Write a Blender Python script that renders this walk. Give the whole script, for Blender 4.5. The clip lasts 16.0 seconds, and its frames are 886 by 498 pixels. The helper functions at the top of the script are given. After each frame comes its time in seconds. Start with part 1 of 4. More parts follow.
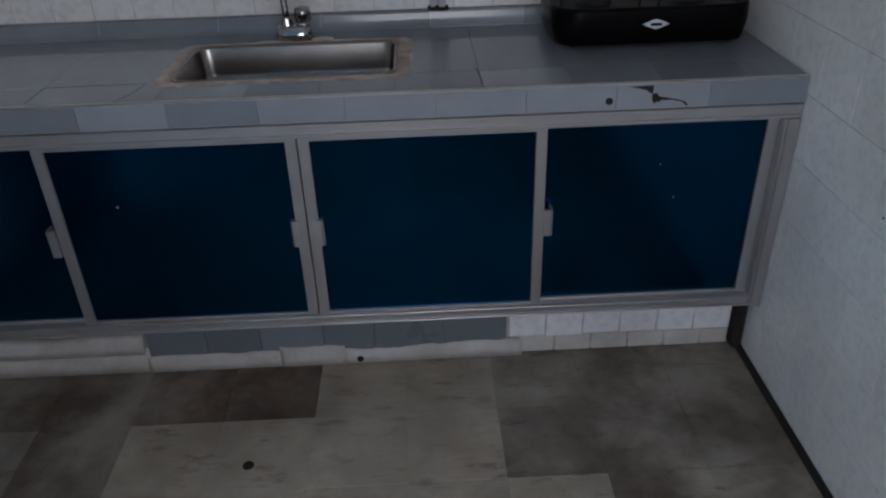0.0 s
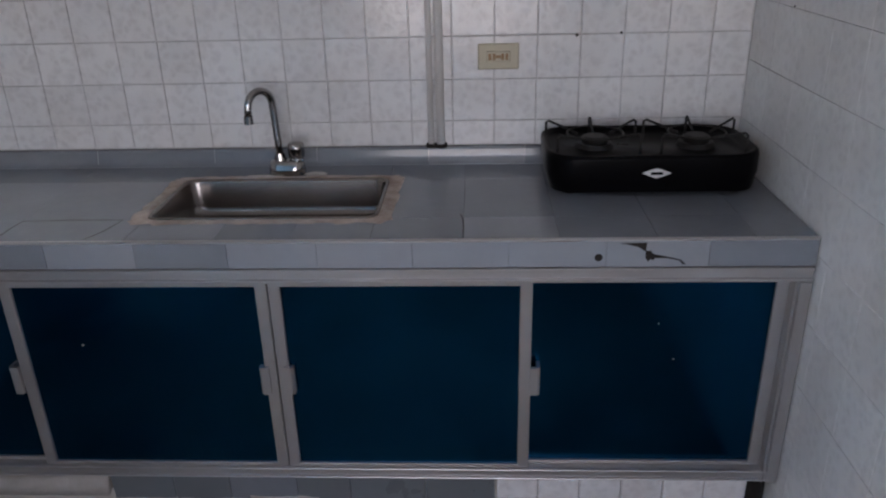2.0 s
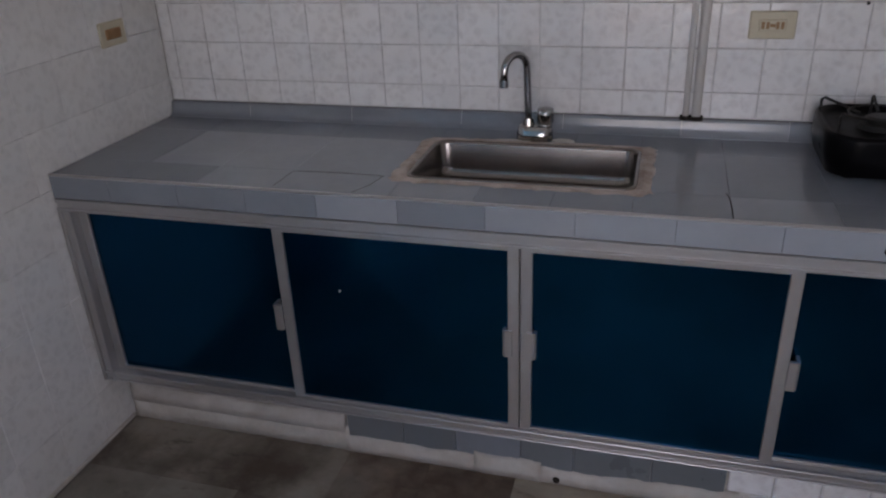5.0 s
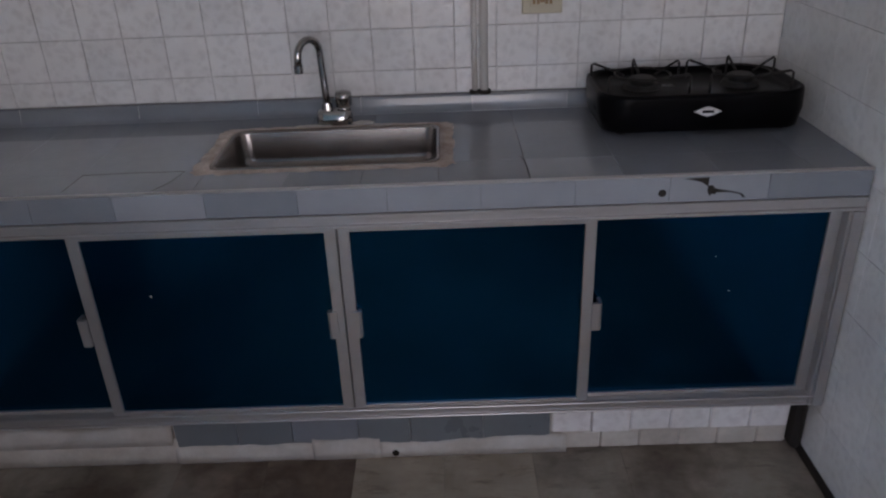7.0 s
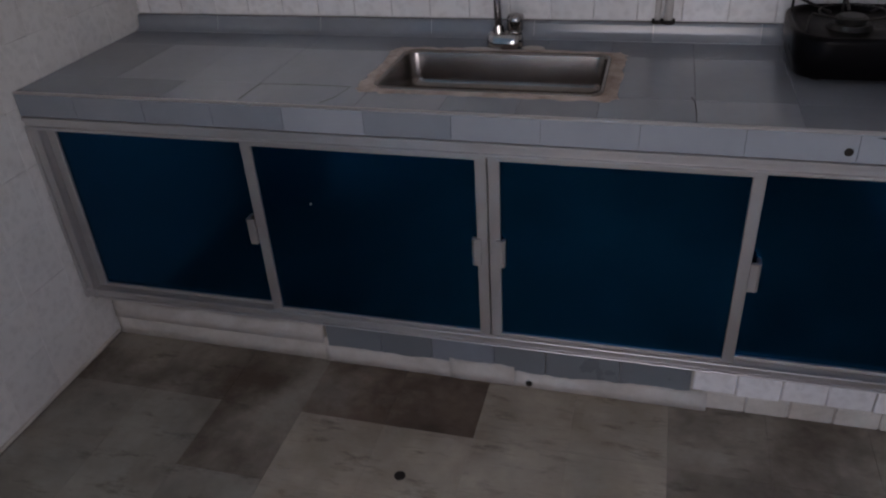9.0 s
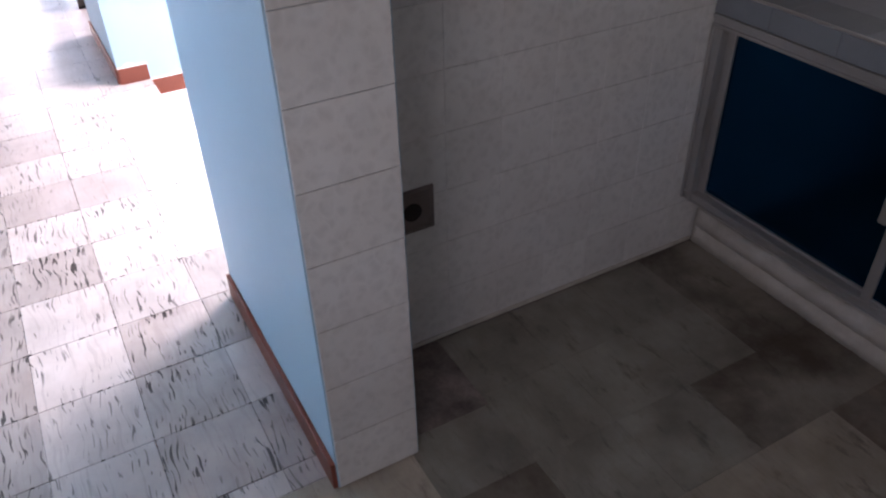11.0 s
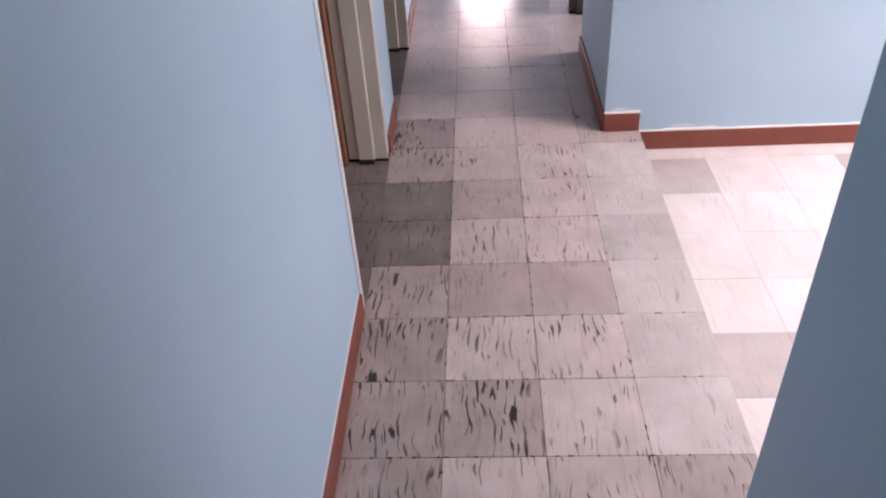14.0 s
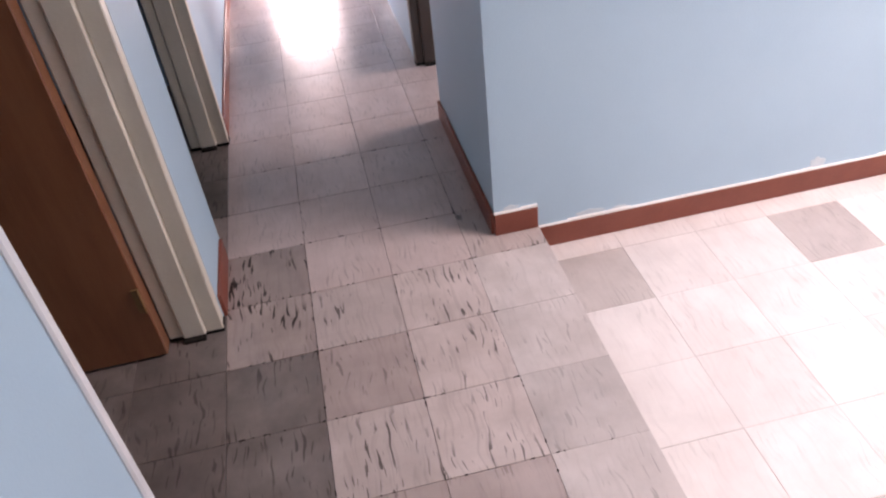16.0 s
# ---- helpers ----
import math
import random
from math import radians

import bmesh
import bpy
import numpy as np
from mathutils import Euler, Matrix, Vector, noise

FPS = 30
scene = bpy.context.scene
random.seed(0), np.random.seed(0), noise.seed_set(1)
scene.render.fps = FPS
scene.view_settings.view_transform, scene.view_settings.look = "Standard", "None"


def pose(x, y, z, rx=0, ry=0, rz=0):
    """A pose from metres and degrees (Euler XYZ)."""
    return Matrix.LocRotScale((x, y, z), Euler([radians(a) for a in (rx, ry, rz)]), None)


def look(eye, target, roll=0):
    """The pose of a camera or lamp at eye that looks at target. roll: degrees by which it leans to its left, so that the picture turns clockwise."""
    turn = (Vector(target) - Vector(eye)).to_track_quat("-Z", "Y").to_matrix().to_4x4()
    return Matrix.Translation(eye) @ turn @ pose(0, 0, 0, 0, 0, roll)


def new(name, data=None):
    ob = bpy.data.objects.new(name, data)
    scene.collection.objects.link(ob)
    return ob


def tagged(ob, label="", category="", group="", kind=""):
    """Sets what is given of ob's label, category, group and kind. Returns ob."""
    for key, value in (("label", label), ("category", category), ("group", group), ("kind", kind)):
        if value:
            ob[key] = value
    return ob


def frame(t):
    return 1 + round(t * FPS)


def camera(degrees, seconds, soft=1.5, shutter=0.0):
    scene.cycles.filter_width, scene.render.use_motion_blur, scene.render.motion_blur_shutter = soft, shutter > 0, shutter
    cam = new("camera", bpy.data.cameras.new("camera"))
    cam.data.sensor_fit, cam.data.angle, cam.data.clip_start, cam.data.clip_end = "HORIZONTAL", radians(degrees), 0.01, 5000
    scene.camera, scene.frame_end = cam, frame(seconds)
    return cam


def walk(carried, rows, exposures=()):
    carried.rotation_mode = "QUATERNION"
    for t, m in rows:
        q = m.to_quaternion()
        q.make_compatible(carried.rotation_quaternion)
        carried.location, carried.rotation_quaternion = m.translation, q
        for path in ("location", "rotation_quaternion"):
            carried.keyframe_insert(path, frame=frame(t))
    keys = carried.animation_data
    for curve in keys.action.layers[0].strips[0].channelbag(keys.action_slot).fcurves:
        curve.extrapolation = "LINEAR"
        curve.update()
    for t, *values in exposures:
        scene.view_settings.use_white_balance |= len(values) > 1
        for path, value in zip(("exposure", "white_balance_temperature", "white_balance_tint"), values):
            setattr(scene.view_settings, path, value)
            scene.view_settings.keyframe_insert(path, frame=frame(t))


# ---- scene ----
cam = camera(60.1, 16.0, soft=2.2)
PATH = [
    (0, (1.625, -1.779, 1.495), (1.665, -0.062, 0.47), -1.9),
    (0.5, (1.745, -1.649, 1.534), (1.712, 0.07, 0.513), -0.9),
    (1, (1.829, -1.608, 1.525), (1.772, 0.141, 0.557), 0.1),
    (1.5, (1.838, -1.598, 1.546), (1.73, 0.208, 0.694), -1.7),
    (2, (1.812, -1.605, 1.551), (1.719, 0.228, 0.756), -1.5),
    (2.5, (1.786, -1.602, 1.556), (1.557, 0.222, 0.769), -2.2),
    (3, (1.733, -1.613, 1.564), (1.335, 0.19, 0.795), -2.9),
    (3.5, (1.694, -1.614, 1.567), (1.175, 0.162, 0.806), -2.5),
    (3.7, (1.678, -1.616, 1.567), (1.127, 0.155, 0.818), -2.5),
    (5.8, (1.597, -1.619, 1.541), (1.135, 0.092, 0.615), -2.0),
    (6, (1.597, -1.628, 1.536), (1.188, 0.102, 0.618), -2.4),
    (6.5, (1.583, -1.64, 1.536), (1.422, 0.145, 0.648), -1.8),
    (7, (1.586, -1.664, 1.533), (1.565, 0.127, 0.643), -2.3),
    (7.5, (1.577, -1.671, 1.533), (1.674, 0.11, 0.628), -2.6),
    (8, (1.58, -1.667, 1.53), (1.68, 0.114, 0.626), -3.0),
    (8.5, (1.619, -1.651, 1.528), (1.502, 0.086, 0.543), -3.1),
    (9, (1.678, -1.623, 1.546), (1.187, 0.007, 0.495), -3.7),
    (9.5, (1.734, -1.637, 1.522), (0.914, -0.139, 0.48), -3.5),
    (10, (1.754, -1.644, 1.537), (0.669, -0.391, 0.419), -4.8),
    (10.2, (1.761, -1.642, 1.541), (0.576, -0.491, 0.415), -5.2),
    (12.3, (0.908, -1.845, 1.568), (-0.699, -1.685, 0.387), 0.1),
    (12.5, (0.899, -1.772, 1.542), (-0.74, -1.727, 0.396), -1.7),
    (13, (0.752, -1.73, 1.543), (-0.844, -1.9, 0.351), -2.5),
    (13.5, (0.565, -1.809, 1.542), (-1.047, -1.932, 0.364), -1.9),
    (14, (0.397, -1.876, 1.55), (-1.195, -1.991, 0.346), -4.0),
    (14.5, (0.13, -1.835, 1.542), (-1.467, -2.014, 0.352), -3.3),
    (15, (-0.058, -1.796, 1.527), (-1.633, -1.97, 0.306), -2.5),
    (15.5, (-0.309, -1.848, 1.527), (-1.9, -1.806, 0.316), -4.2),
    (16, (-0.504, -1.837, 1.525), (-2.057, -1.616, 0.283), -6.9),
]

EXPOSURES = [(0, 1.4, 6300, 13), (1.5, 1.68, 6500, 18), (3.7, 1.68, 6600, 21), (6, 1.5, 6700, 21), (8.5, 1.42, 6700, 23), (9.5, 1.42, 6750, 22), (10.2, 1.7, 6700, 26), (11.6, 0.0, 7200, 26), (12.5, -0.5, 7700, 44), (13.5, -0.6, 7700, 41), (14.5, -0.66, 7550, 34), (16, -0.74, 7850, 35)]
walk(cam, [(t, look(e, a, r)) for t, e, a, r in PATH], EXPOSURES)

# ---------------------------------------------------------------- light
world = bpy.data.worlds.new("sky")
scene.world = world
world.use_nodes = True
sky = world.node_tree.nodes.new("ShaderNodeTexSky")
sky.sky_type = "NISHITA"
sky.sun_disc = False
sky.sun_elevation = radians(61)
sky.sun_rotation = radians(270)
backdrop_node = world.node_tree.nodes["Background"]
backdrop_node.inputs["Strength"].default_value = 0.12
world.node_tree.links.new(sky.outputs[0], backdrop_node.inputs["Color"])

sun_data = bpy.data.lights.new("sun", "SUN")
sun_data.energy, sun_data.angle, sun_data.color = 3.0, radians(2.5), (1.0, 0.96, 0.92)
sun = new("sun", sun_data)
sun.matrix_world = look((-4.85, 0, 8.75), (0, 0, 0))


TOP = 2.5                        # ceiling


def area_light(name, eye, target, width, height, watts, color):
    data = bpy.data.lights.new(name, "AREA")
    data.shape, data.size, data.size_y, data.energy, data.color = "RECTANGLE", width, height, watts, color
    lamp = new(name, data)
    lamp.matrix_world = look(eye, target)
    return lamp


area_light("living_daylight", (-1.58, 0.65, TOP + 0.60), (-1.58, 0.651, 0), 1.25, 1.85, 255, (0.97, 0.98, 1.0))
area_light("corridor_daylight", (-5.36, -1.84, 0.24), (0, -1.84, 0.22), 0.34, 0.28, 19, (1.0, 0.95, 0.98))
area_light("side_room_daylight", (-3.55, 1.13, 1.45), (-3.53, -2.0, 0.0), 0.9, 1.1, 95, (1.0, 0.97, 0.98))
# added lamp, no source seen: stands in for light from behind the camera
area_light("kitchen_fill", (1.70, -2.46, 1.27), (1.70, 0, 1.05), 1.05, 0.90, 4.4, (1.0, 0.95, 0.95))


# ---------------------------------------------------------------- materials
def shader(name):
    m = bpy.data.materials.new(name)
    m.use_nodes = True
    nt = m.node_tree
    return m, nt, nt.nodes["Principled BSDF"]


def node(nt, kind, **values):
    n = nt.nodes.new(kind)
    for key, value in values.items():
        n.inputs[key].default_value = value
    return n


def ramp(nt, source, stops):
    n = nt.nodes.new("ShaderNodeValToRGB")
    e = n.color_ramp.elements
    while len(e) < len(stops):
        e.new(0.5)
    for i, (p, c) in enumerate(stops):
        e[i].position = p
        e[i].color = (*c, 1) if isinstance(c, tuple) else (c, c, c, 1)
    nt.links.new(source, n.inputs[0])
    return n.outputs[0]


def mix(nt, fac, a, b, mode="MIX"):
    n = nt.nodes.new("ShaderNodeMix")
    n.data_type, n.blend_type = "RGBA", mode
    for socket, v in ((n.inputs[0], fac), (n.inputs[6], a), (n.inputs[7], b)):
        if isinstance(v, bpy.types.NodeSocket):
            nt.links.new(v, socket)
        elif isinstance(v, tuple):
            socket.default_value = (*v, 1)
        else:
            socket.default_value = v
    return n.outputs[2]


def place(nt, scale=(1, 1, 1)):
    g = nt.nodes.new("ShaderNodeNewGeometry")
    mp = nt.nodes.new("ShaderNodeMapping")
    mp.inputs["Scale"].default_value = scale
    nt.links.new(g.outputs["Position"], mp.inputs["Vector"])
    return mp.outputs[0]


def noisy(nt, vec, scale, detail=4.0, rough=0.55, distort=0.0):
    n = node(nt, "ShaderNodeTexNoise", Scale=scale, Detail=detail, Roughness=rough, Distortion=distort)
    nt.links.new(vec, n.inputs["Vector"])
    return n.outputs[0]


def bump(nt, bsdf, height, strength, distance):
    b = node(nt, "ShaderNodeBump", Strength=strength, Distance=distance)
    nt.links.new(height, b.inputs["Height"])
    nt.links.new(b.outputs[0], bsdf.inputs["Normal"])


def surface(name, low, high, rough=0.5, metal=0.0, scale=6.0, fine=90.0, relief=0.15, stretch=(1, 1, 1), spread=0.08):
    m, nt, bsdf = shader(name)
    v = place(nt, stretch)
    big, small = noisy(nt, v, scale, 5), noisy(nt, v, fine, 3)
    col = mix(nt, ramp(nt, big, [(0.3, 0.0), (0.7, 1.0)]), low, high)
    col = mix(nt, 0.18, col, mix(nt, ramp(nt, small, [(0.35, 0.0), (0.65, 1.0)]), low, high))
    nt.links.new(col, bsdf.inputs["Base Color"])
    bsdf.inputs["Metallic"].default_value = metal
    r = nt.nodes.new("ShaderNodeMapRange")
    r.inputs["To Min"].default_value, r.inputs["To Max"].default_value = max(0.02, rough - spread), min(1.0, rough + spread)
    nt.links.new(big, r.inputs["Value"])
    nt.links.new(r.outputs[0], bsdf.inputs["Roughness"])
    bump(nt, bsdf, small, relief, 0.004)
    return m


def maths(nt, op, a, b):
    n = nt.nodes.new("ShaderNodeMath")
    n.operation = op
    for socket, v in ((n.inputs[0], a), (n.inputs[1], b)):
        if isinstance(v, bpy.types.NodeSocket):
            nt.links.new(v, socket)
        else:
            socket.default_value = v
    return n.outputs[0]


def floor_tile(name, low, high, streaks, gloss=0.13, stain=0.0, soil=(0.13, 0.09, 0.065), cut_at=0.59, even=0.0):
    """Old marbled vinyl tile: cloudy body, dark wavy flecks along x, dirt worn in; every tile is cut from another place of the sheet."""
    m, nt, bsdf = shader(name)
    v = place(nt)
    info = nt.nodes.new("ShaderNodeObjectInfo")
    shift = nt.nodes.new("ShaderNodeVectorMath")
    shift.operation = "MULTIPLY_ADD"
    shift.inputs[1].default_value = (31.0, 57.0, 0)
    nt.links.new(info.outputs["Random"], shift.inputs[0])
    nt.links.new(v, shift.inputs[2])
    own = shift.outputs[0]
    cloud = noisy(nt, own, 7.0, 6, 0.6)
    body = mix(nt, ramp(nt, cloud, [(0.3, 0.0), (0.72, 1.0)]), low, high)
    tone = ramp(nt, info.outputs["Random"], [(0.0, 0.84 + even), (1.0, 1.05 - even * 0.3)])
    body = mix(nt, 1.0, body, tone, "MULTIPLY")
    sway = node(nt, "ShaderNodeTexNoise", Scale=9.0, Detail=1.0)
    nt.links.new(own, sway.inputs["Vector"])
    bend = nt.nodes.new("ShaderNodeVectorMath")
    bend.operation = "MULTIPLY_ADD"
    bend.inputs[1].default_value = (0.03, 0.040, 0)
    nt.links.new(sway.outputs["Color"], bend.inputs[0])
    nt.links.new(own, bend.inputs[2])

    def flecks(sx, sy, at, soft):
        along = nt.nodes.new("ShaderNodeMapping")
        along.inputs["Scale"].default_value = (sx, sy, 1)
        nt.links.new(bend.outputs[0], along.inputs["Vector"])
        return ramp(nt, noisy(nt, along.outputs[0], 1.0, 1.0, 0.4, 0.5), [(at, 0.0), (at + soft, 1.0)])

    where = ramp(nt, noisy(nt, own, 6.0, 2), [(0.42, 0.0), (0.56, 1.0)])
    share = ramp(nt, info.outputs["Random"], [(0.0, 1.0), (0.35, 0.6), (0.6, 1.0), (1.0, 0.7)])
    faint = maths(nt, "MULTIPLY", flecks(6.0, 85, cut_at - 0.06, 0.14), 0.20 * min(1.0, streaks + 0.15))
    body = mix(nt, faint, body, (0.20, 0.155, 0.15))
    bold = maths(nt, "MULTIPLY", maths(nt, "MULTIPLY", flecks(12.5, 118, cut_at + 0.03, 0.016), where), maths(nt, "MULTIPLY", share, streaks))
    body = mix(nt, bold, body, (0.016, 0.010, 0.010))
    dirt = ramp(nt, noisy(nt, v, 3.2, 7, 0.65, 0.4), [(0.42, 0.0), (0.72, 1.0)])
    body = mix(nt, maths(nt, "MULTIPLY", dirt, (0.22 + stain) * (1 - 3 * even)), body, soil)
    if stain > 0:
        patch = ramp(nt, noisy(nt, v, 2.6, 5, 0.6, 0.15), [(0.44, 0.0), (0.66, min(0.85, 1.4 * stain))])
        body = mix(nt, patch, body, (0.062, 0.042, 0.029))
        scuff = ramp(nt, noisy(nt, place(nt, (1.6, 5, 1)), 4.0, 6, 0.7), [(0.56, 0.0), (0.68, 0.6)])
        body = mix(nt, scuff, body, (0.05, 0.036, 0.028))
        worn = ramp(nt, noisy(nt, v, 1.9, 6, 0.7, 0.3), [(0.52, 0.0), (0.66, 0.45)])
        body = mix(nt, worn, body, (0.31, 0.285, 0.245))
    nt.links.new(body, bsdf.inputs["Base Color"])
    rr = nt.nodes.new("ShaderNodeMapRange")
    rr.inputs["To Min"].default_value, rr.inputs["To Max"].default_value = gloss + 0.17, gloss + 0.34
    nt.links.new(dirt, rr.inputs["Value"])
    nt.links.new(rr.outputs[0], bsdf.inputs["Roughness"])
    bsdf.inputs["Coat Weight"].default_value = 0.45 if gloss < 0.3 else 0.0
    bsdf.inputs["Coat Roughness"].default_value = gloss + 0.01
    bump(nt, bsdf, noisy(nt, v, 60, 4), 0.06, 0.002)
    return m


def glazed_tile(name, low, high, gloss=0.18):
    """White glazed wall tile with a faint embossed flower pattern and soot."""
    m, nt, bsdf = shader(name)
    v = place(nt)
    info = nt.nodes.new("ShaderNodeObjectInfo")
    vor = node(nt, "ShaderNodeTexVoronoi", Scale=38.0)
    warp = nt.nodes.new("ShaderNodeVectorMath")
    warp.operation = "ADD"
    nz = node(nt, "ShaderNodeTexNoise", Scale=24.0, Detail=2.0)
    nt.links.new(v, nz.inputs["Vector"])
    shrink = nt.nodes.new("ShaderNodeVectorMath")
    shrink.operation = "SCALE"
    shrink.inputs["Scale"].default_value = 0.05
    nt.links.new(nz.outputs["Color"], shrink.inputs[0])
    nt.links.new(v, warp.inputs[0])
    nt.links.new(shrink.outputs[0], warp.inputs[1])
    nt.links.new(warp.outputs[0], vor.inputs["Vector"])
    flower = ramp(nt, vor.outputs[0], [(0.12, 0.0), (0.62, 1.0)])
    body = mix(nt, flower, low, high)
    speck = ramp(nt, noisy(nt, v, 34.0, 5, 0.7, 0.8), [(0.55, 0.0), (0.74, 0.28)])
    body = mix(nt, speck, body, (0.52, 0.51, 0.505))
    grime = ramp(nt, noisy(nt, v, 2.6, 6, 0.62), [(0.45, 0.0), (0.8, 0.4)])
    body = mix(nt, grime, body, (0.42, 0.39, 0.36))
    body = mix(nt, 1.0, body, ramp(nt, info.outputs["Random"], [(0.0, 0.93), (1.0, 1.0)]), "MULTIPLY")
    nt.links.new(body, bsdf.inputs["Base Color"])
    bsdf.inputs["Roughness"].default_value = gloss
    bump(nt, bsdf, flower, 0.28, 0.002)
    return m


BLUE = surface("blue_wall_paint", (0.385, 0.575, 0.705), (0.425, 0.62, 0.745), 0.55, scale=2.2, fine=140, relief=0.10)
CEIL = surface("ceiling_paint", (0.74, 0.73, 0.70), (0.8, 0.79, 0.76), 0.8)
GROUT_FLOOR = surface("floor_grout", (0.07, 0.055, 0.05), (0.30, 0.25, 0.235), 0.8, scale=9)
GROUT_SIDE = surface("side_wall_grout", (0.60, 0.59, 0.58), (0.74, 0.73, 0.72), 0.8, scale=3)
GROUT_WALL = surface("wall_grout", (0.52, 0.51, 0.50), (0.70, 0.69, 0.67), 0.8, scale=5)
FT_LIGHT = floor_tile("floor_tile_light", (0.51, 0.435, 0.415), (0.67, 0.58, 0.56), 0.9, cut_at=0.60)
FT_ROSE = floor_tile("floor_tile_rose", (0.55, 0.455, 0.44), (0.67, 0.57, 0.555), 0.25, even=0.07)
FT_STREAK = floor_tile("floor_tile_streaked", (0.35, 0.29, 0.275), (0.50, 0.42, 0.40), 1.3, cut_at=0.575)
FT_GREY = floor_tile("floor_tile_grey", (0.14, 0.12, 0.115), (0.27, 0.235, 0.225), 0.7, cut_at=0.60)
FT_PALE = floor_tile("floor_tile_pale", (0.50, 0.45, 0.435), (0.66, 0.60, 0.585), 0.3, cut_at=0.61)
FT_PINK = floor_tile("floor_tile_pinkish", (0.44, 0.36, 0.34), (0.56, 0.465, 0.445), 0.45, cut_at=0.6)
FT_WHITE = floor_tile("floor_tile_white", (0.72, 0.67, 0.655), (0.82, 0.77, 0.755), 0.14, even=0.10)
FT_DULL = floor_tile("floor_tile_dull", (0.47, 0.42, 0.405), (0.57, 0.515, 0.495), 0.2)
FT_KLIGHT = floor_tile("floor_tile_kitchen_light", (0.38, 0.33, 0.262), (0.50, 0.44, 0.362), 0.2, 0.35, 0.24, (0.09, 0.066, 0.048), even=0.05)
FT_KGREY = floor_tile("floor_tile_kitchen_worn", (0.25, 0.225, 0.185), (0.37, 0.335, 0.285), 0.12, 0.38, 0.66, (0.06, 0.042, 0.03), even=0.05)
FT_KWASHED = floor_tile("floor_tile_kitchen_washed", (0.25, 0.238, 0.205), (0.35, 0.335, 0.29), 0.1, 0.38, 0.28, (0.09, 0.072, 0.05), even=0.05)
# stained tile, also used to dim the unseen rear floor
FT_KDARK = floor_tile("floor_tile_kitchen_stained_and_dimmed", (0.03, 0.018, 0.012), (0.30, 0.235, 0.185), 0.0, 0.4, 0.5)
TILE_W = glazed_tile("white_wall_tile", (0.73, 0.715, 0.71), (0.84, 0.83, 0.825), 0.14)
TILE_P = glazed_tile("pale_side_tile", (0.65, 0.645, 0.63), (0.74, 0.735, 0.72), 0.28)
BASE = surface("terracotta_baseboard_paint", (0.195, 0.046, 0.029), (0.265, 0.070, 0.043), 0.45, relief=0.2)
BASE_TOP = surface("white_filler", (0.7, 0.68, 0.66), (0.8, 0.79, 0.77), 0.7)
PUTTY = surface("pale_blue_putty", (0.52, 0.64, 0.72), (0.66, 0.73, 0.78), 0.7, scale=30)
CREAM = surface("cream_door_frame_paint", (0.66, 0.62, 0.53), (0.76, 0.72, 0.63), 0.4, scale=4, relief=0.12)
BROWN = surface("brown_door_wood", (0.20, 0.075, 0.036), (0.29, 0.115, 0.055), 0.4, stretch=(6, 6, 0.7), scale=4, fine=40)
# dark brown carries the shade on the door frame across the corridor
SHADED_FRAME = surface("shaded_frame_brown", (0.07, 0.05, 0.042), (0.12, 0.085, 0.07), 0.5)
# black for real grime, also painted in for the shade of gaps and holes
GRIME_SHADE = surface("black_grime_and_shade", (0.006, 0.005, 0.0045), (0.02, 0.016, 0.013), 0.9)
JOINT = surface("counter_joint", (0.12, 0.12, 0.12), (0.26, 0.26, 0.265), 0.8, scale=9)
ALU = surface("brushed_aluminium", (0.44, 0.43, 0.43), (0.52, 0.51, 0.51), 0.36, 0.8, scale=3, fine=30, relief=0.0, spread=0.03)
PANEL = surface("dark_blue_mirror_acrylic", (0.0004, 0.040, 0.098), (0.0005, 0.046, 0.112), 0.17, 0.95, scale=3, relief=0.0, spread=0.02)
STEEL = surface("stainless_steel", (0.23, 0.205, 0.19), (0.31, 0.28, 0.26), 0.24, 1.0, scale=4, fine=60, relief=0.0)
CHROME = surface("chrome", (0.36, 0.35, 0.345), (0.44, 0.43, 0.425), 0.13, 1.0, relief=0.0, spread=0.03)
TOPTILE = surface("grey_counter_tile", (0.185, 0.205, 0.235), (0.225, 0.245, 0.275), 0.16, scale=4, fine=40, relief=0.0, spread=0.0)
TOPTILE_L = surface("light_grey_counter_tile", (0.25, 0.27, 0.30), (0.30, 0.32, 0.35), 0.15, scale=4, fine=40, relief=0.0, spread=0.0)
TOPTILE_D = surface("slate_grey_counter_tile", (0.14, 0.16, 0.175), (0.17, 0.185, 0.20), 0.3, scale=4, fine=40, relief=0.0)
SEALANT = surface("brown_stained_sealant", (0.27, 0.19, 0.145), (0.58, 0.505, 0.455), 0.7, scale=22, relief=0.4)
PLASTER = surface("rough_white_plaster", (0.42, 0.39, 0.345), (0.62, 0.59, 0.54), 0.85, scale=9, fine=60, relief=0.5)
PLASTER_W = surface("trowelled_white_plaster", (0.42, 0.39, 0.35), (0.58, 0.555, 0.52), 0.8, scale=12, fine=50, relief=0.4)
ENAMEL = surface("black_enamel", (0.002, 0.002, 0.0025), (0.004, 0.004, 0.005), 0.3, relief=0.02)
ENAMEL.node_tree.nodes["Principled BSDF"].inputs["Specular IOR Level"].default_value = 0.06
IRON = surface("cast_iron", (0.004, 0.004, 0.004), (0.012, 0.011, 0.010), 0.55)
BEIGE = surface("beige_plastic", (0.47, 0.42, 0.30), (0.55, 0.50, 0.37), 0.45, scale=14)
RUST = surface("brown_socket_plastic", (0.20, 0.10, 0.04), (0.30, 0.17, 0.07), 0.5)
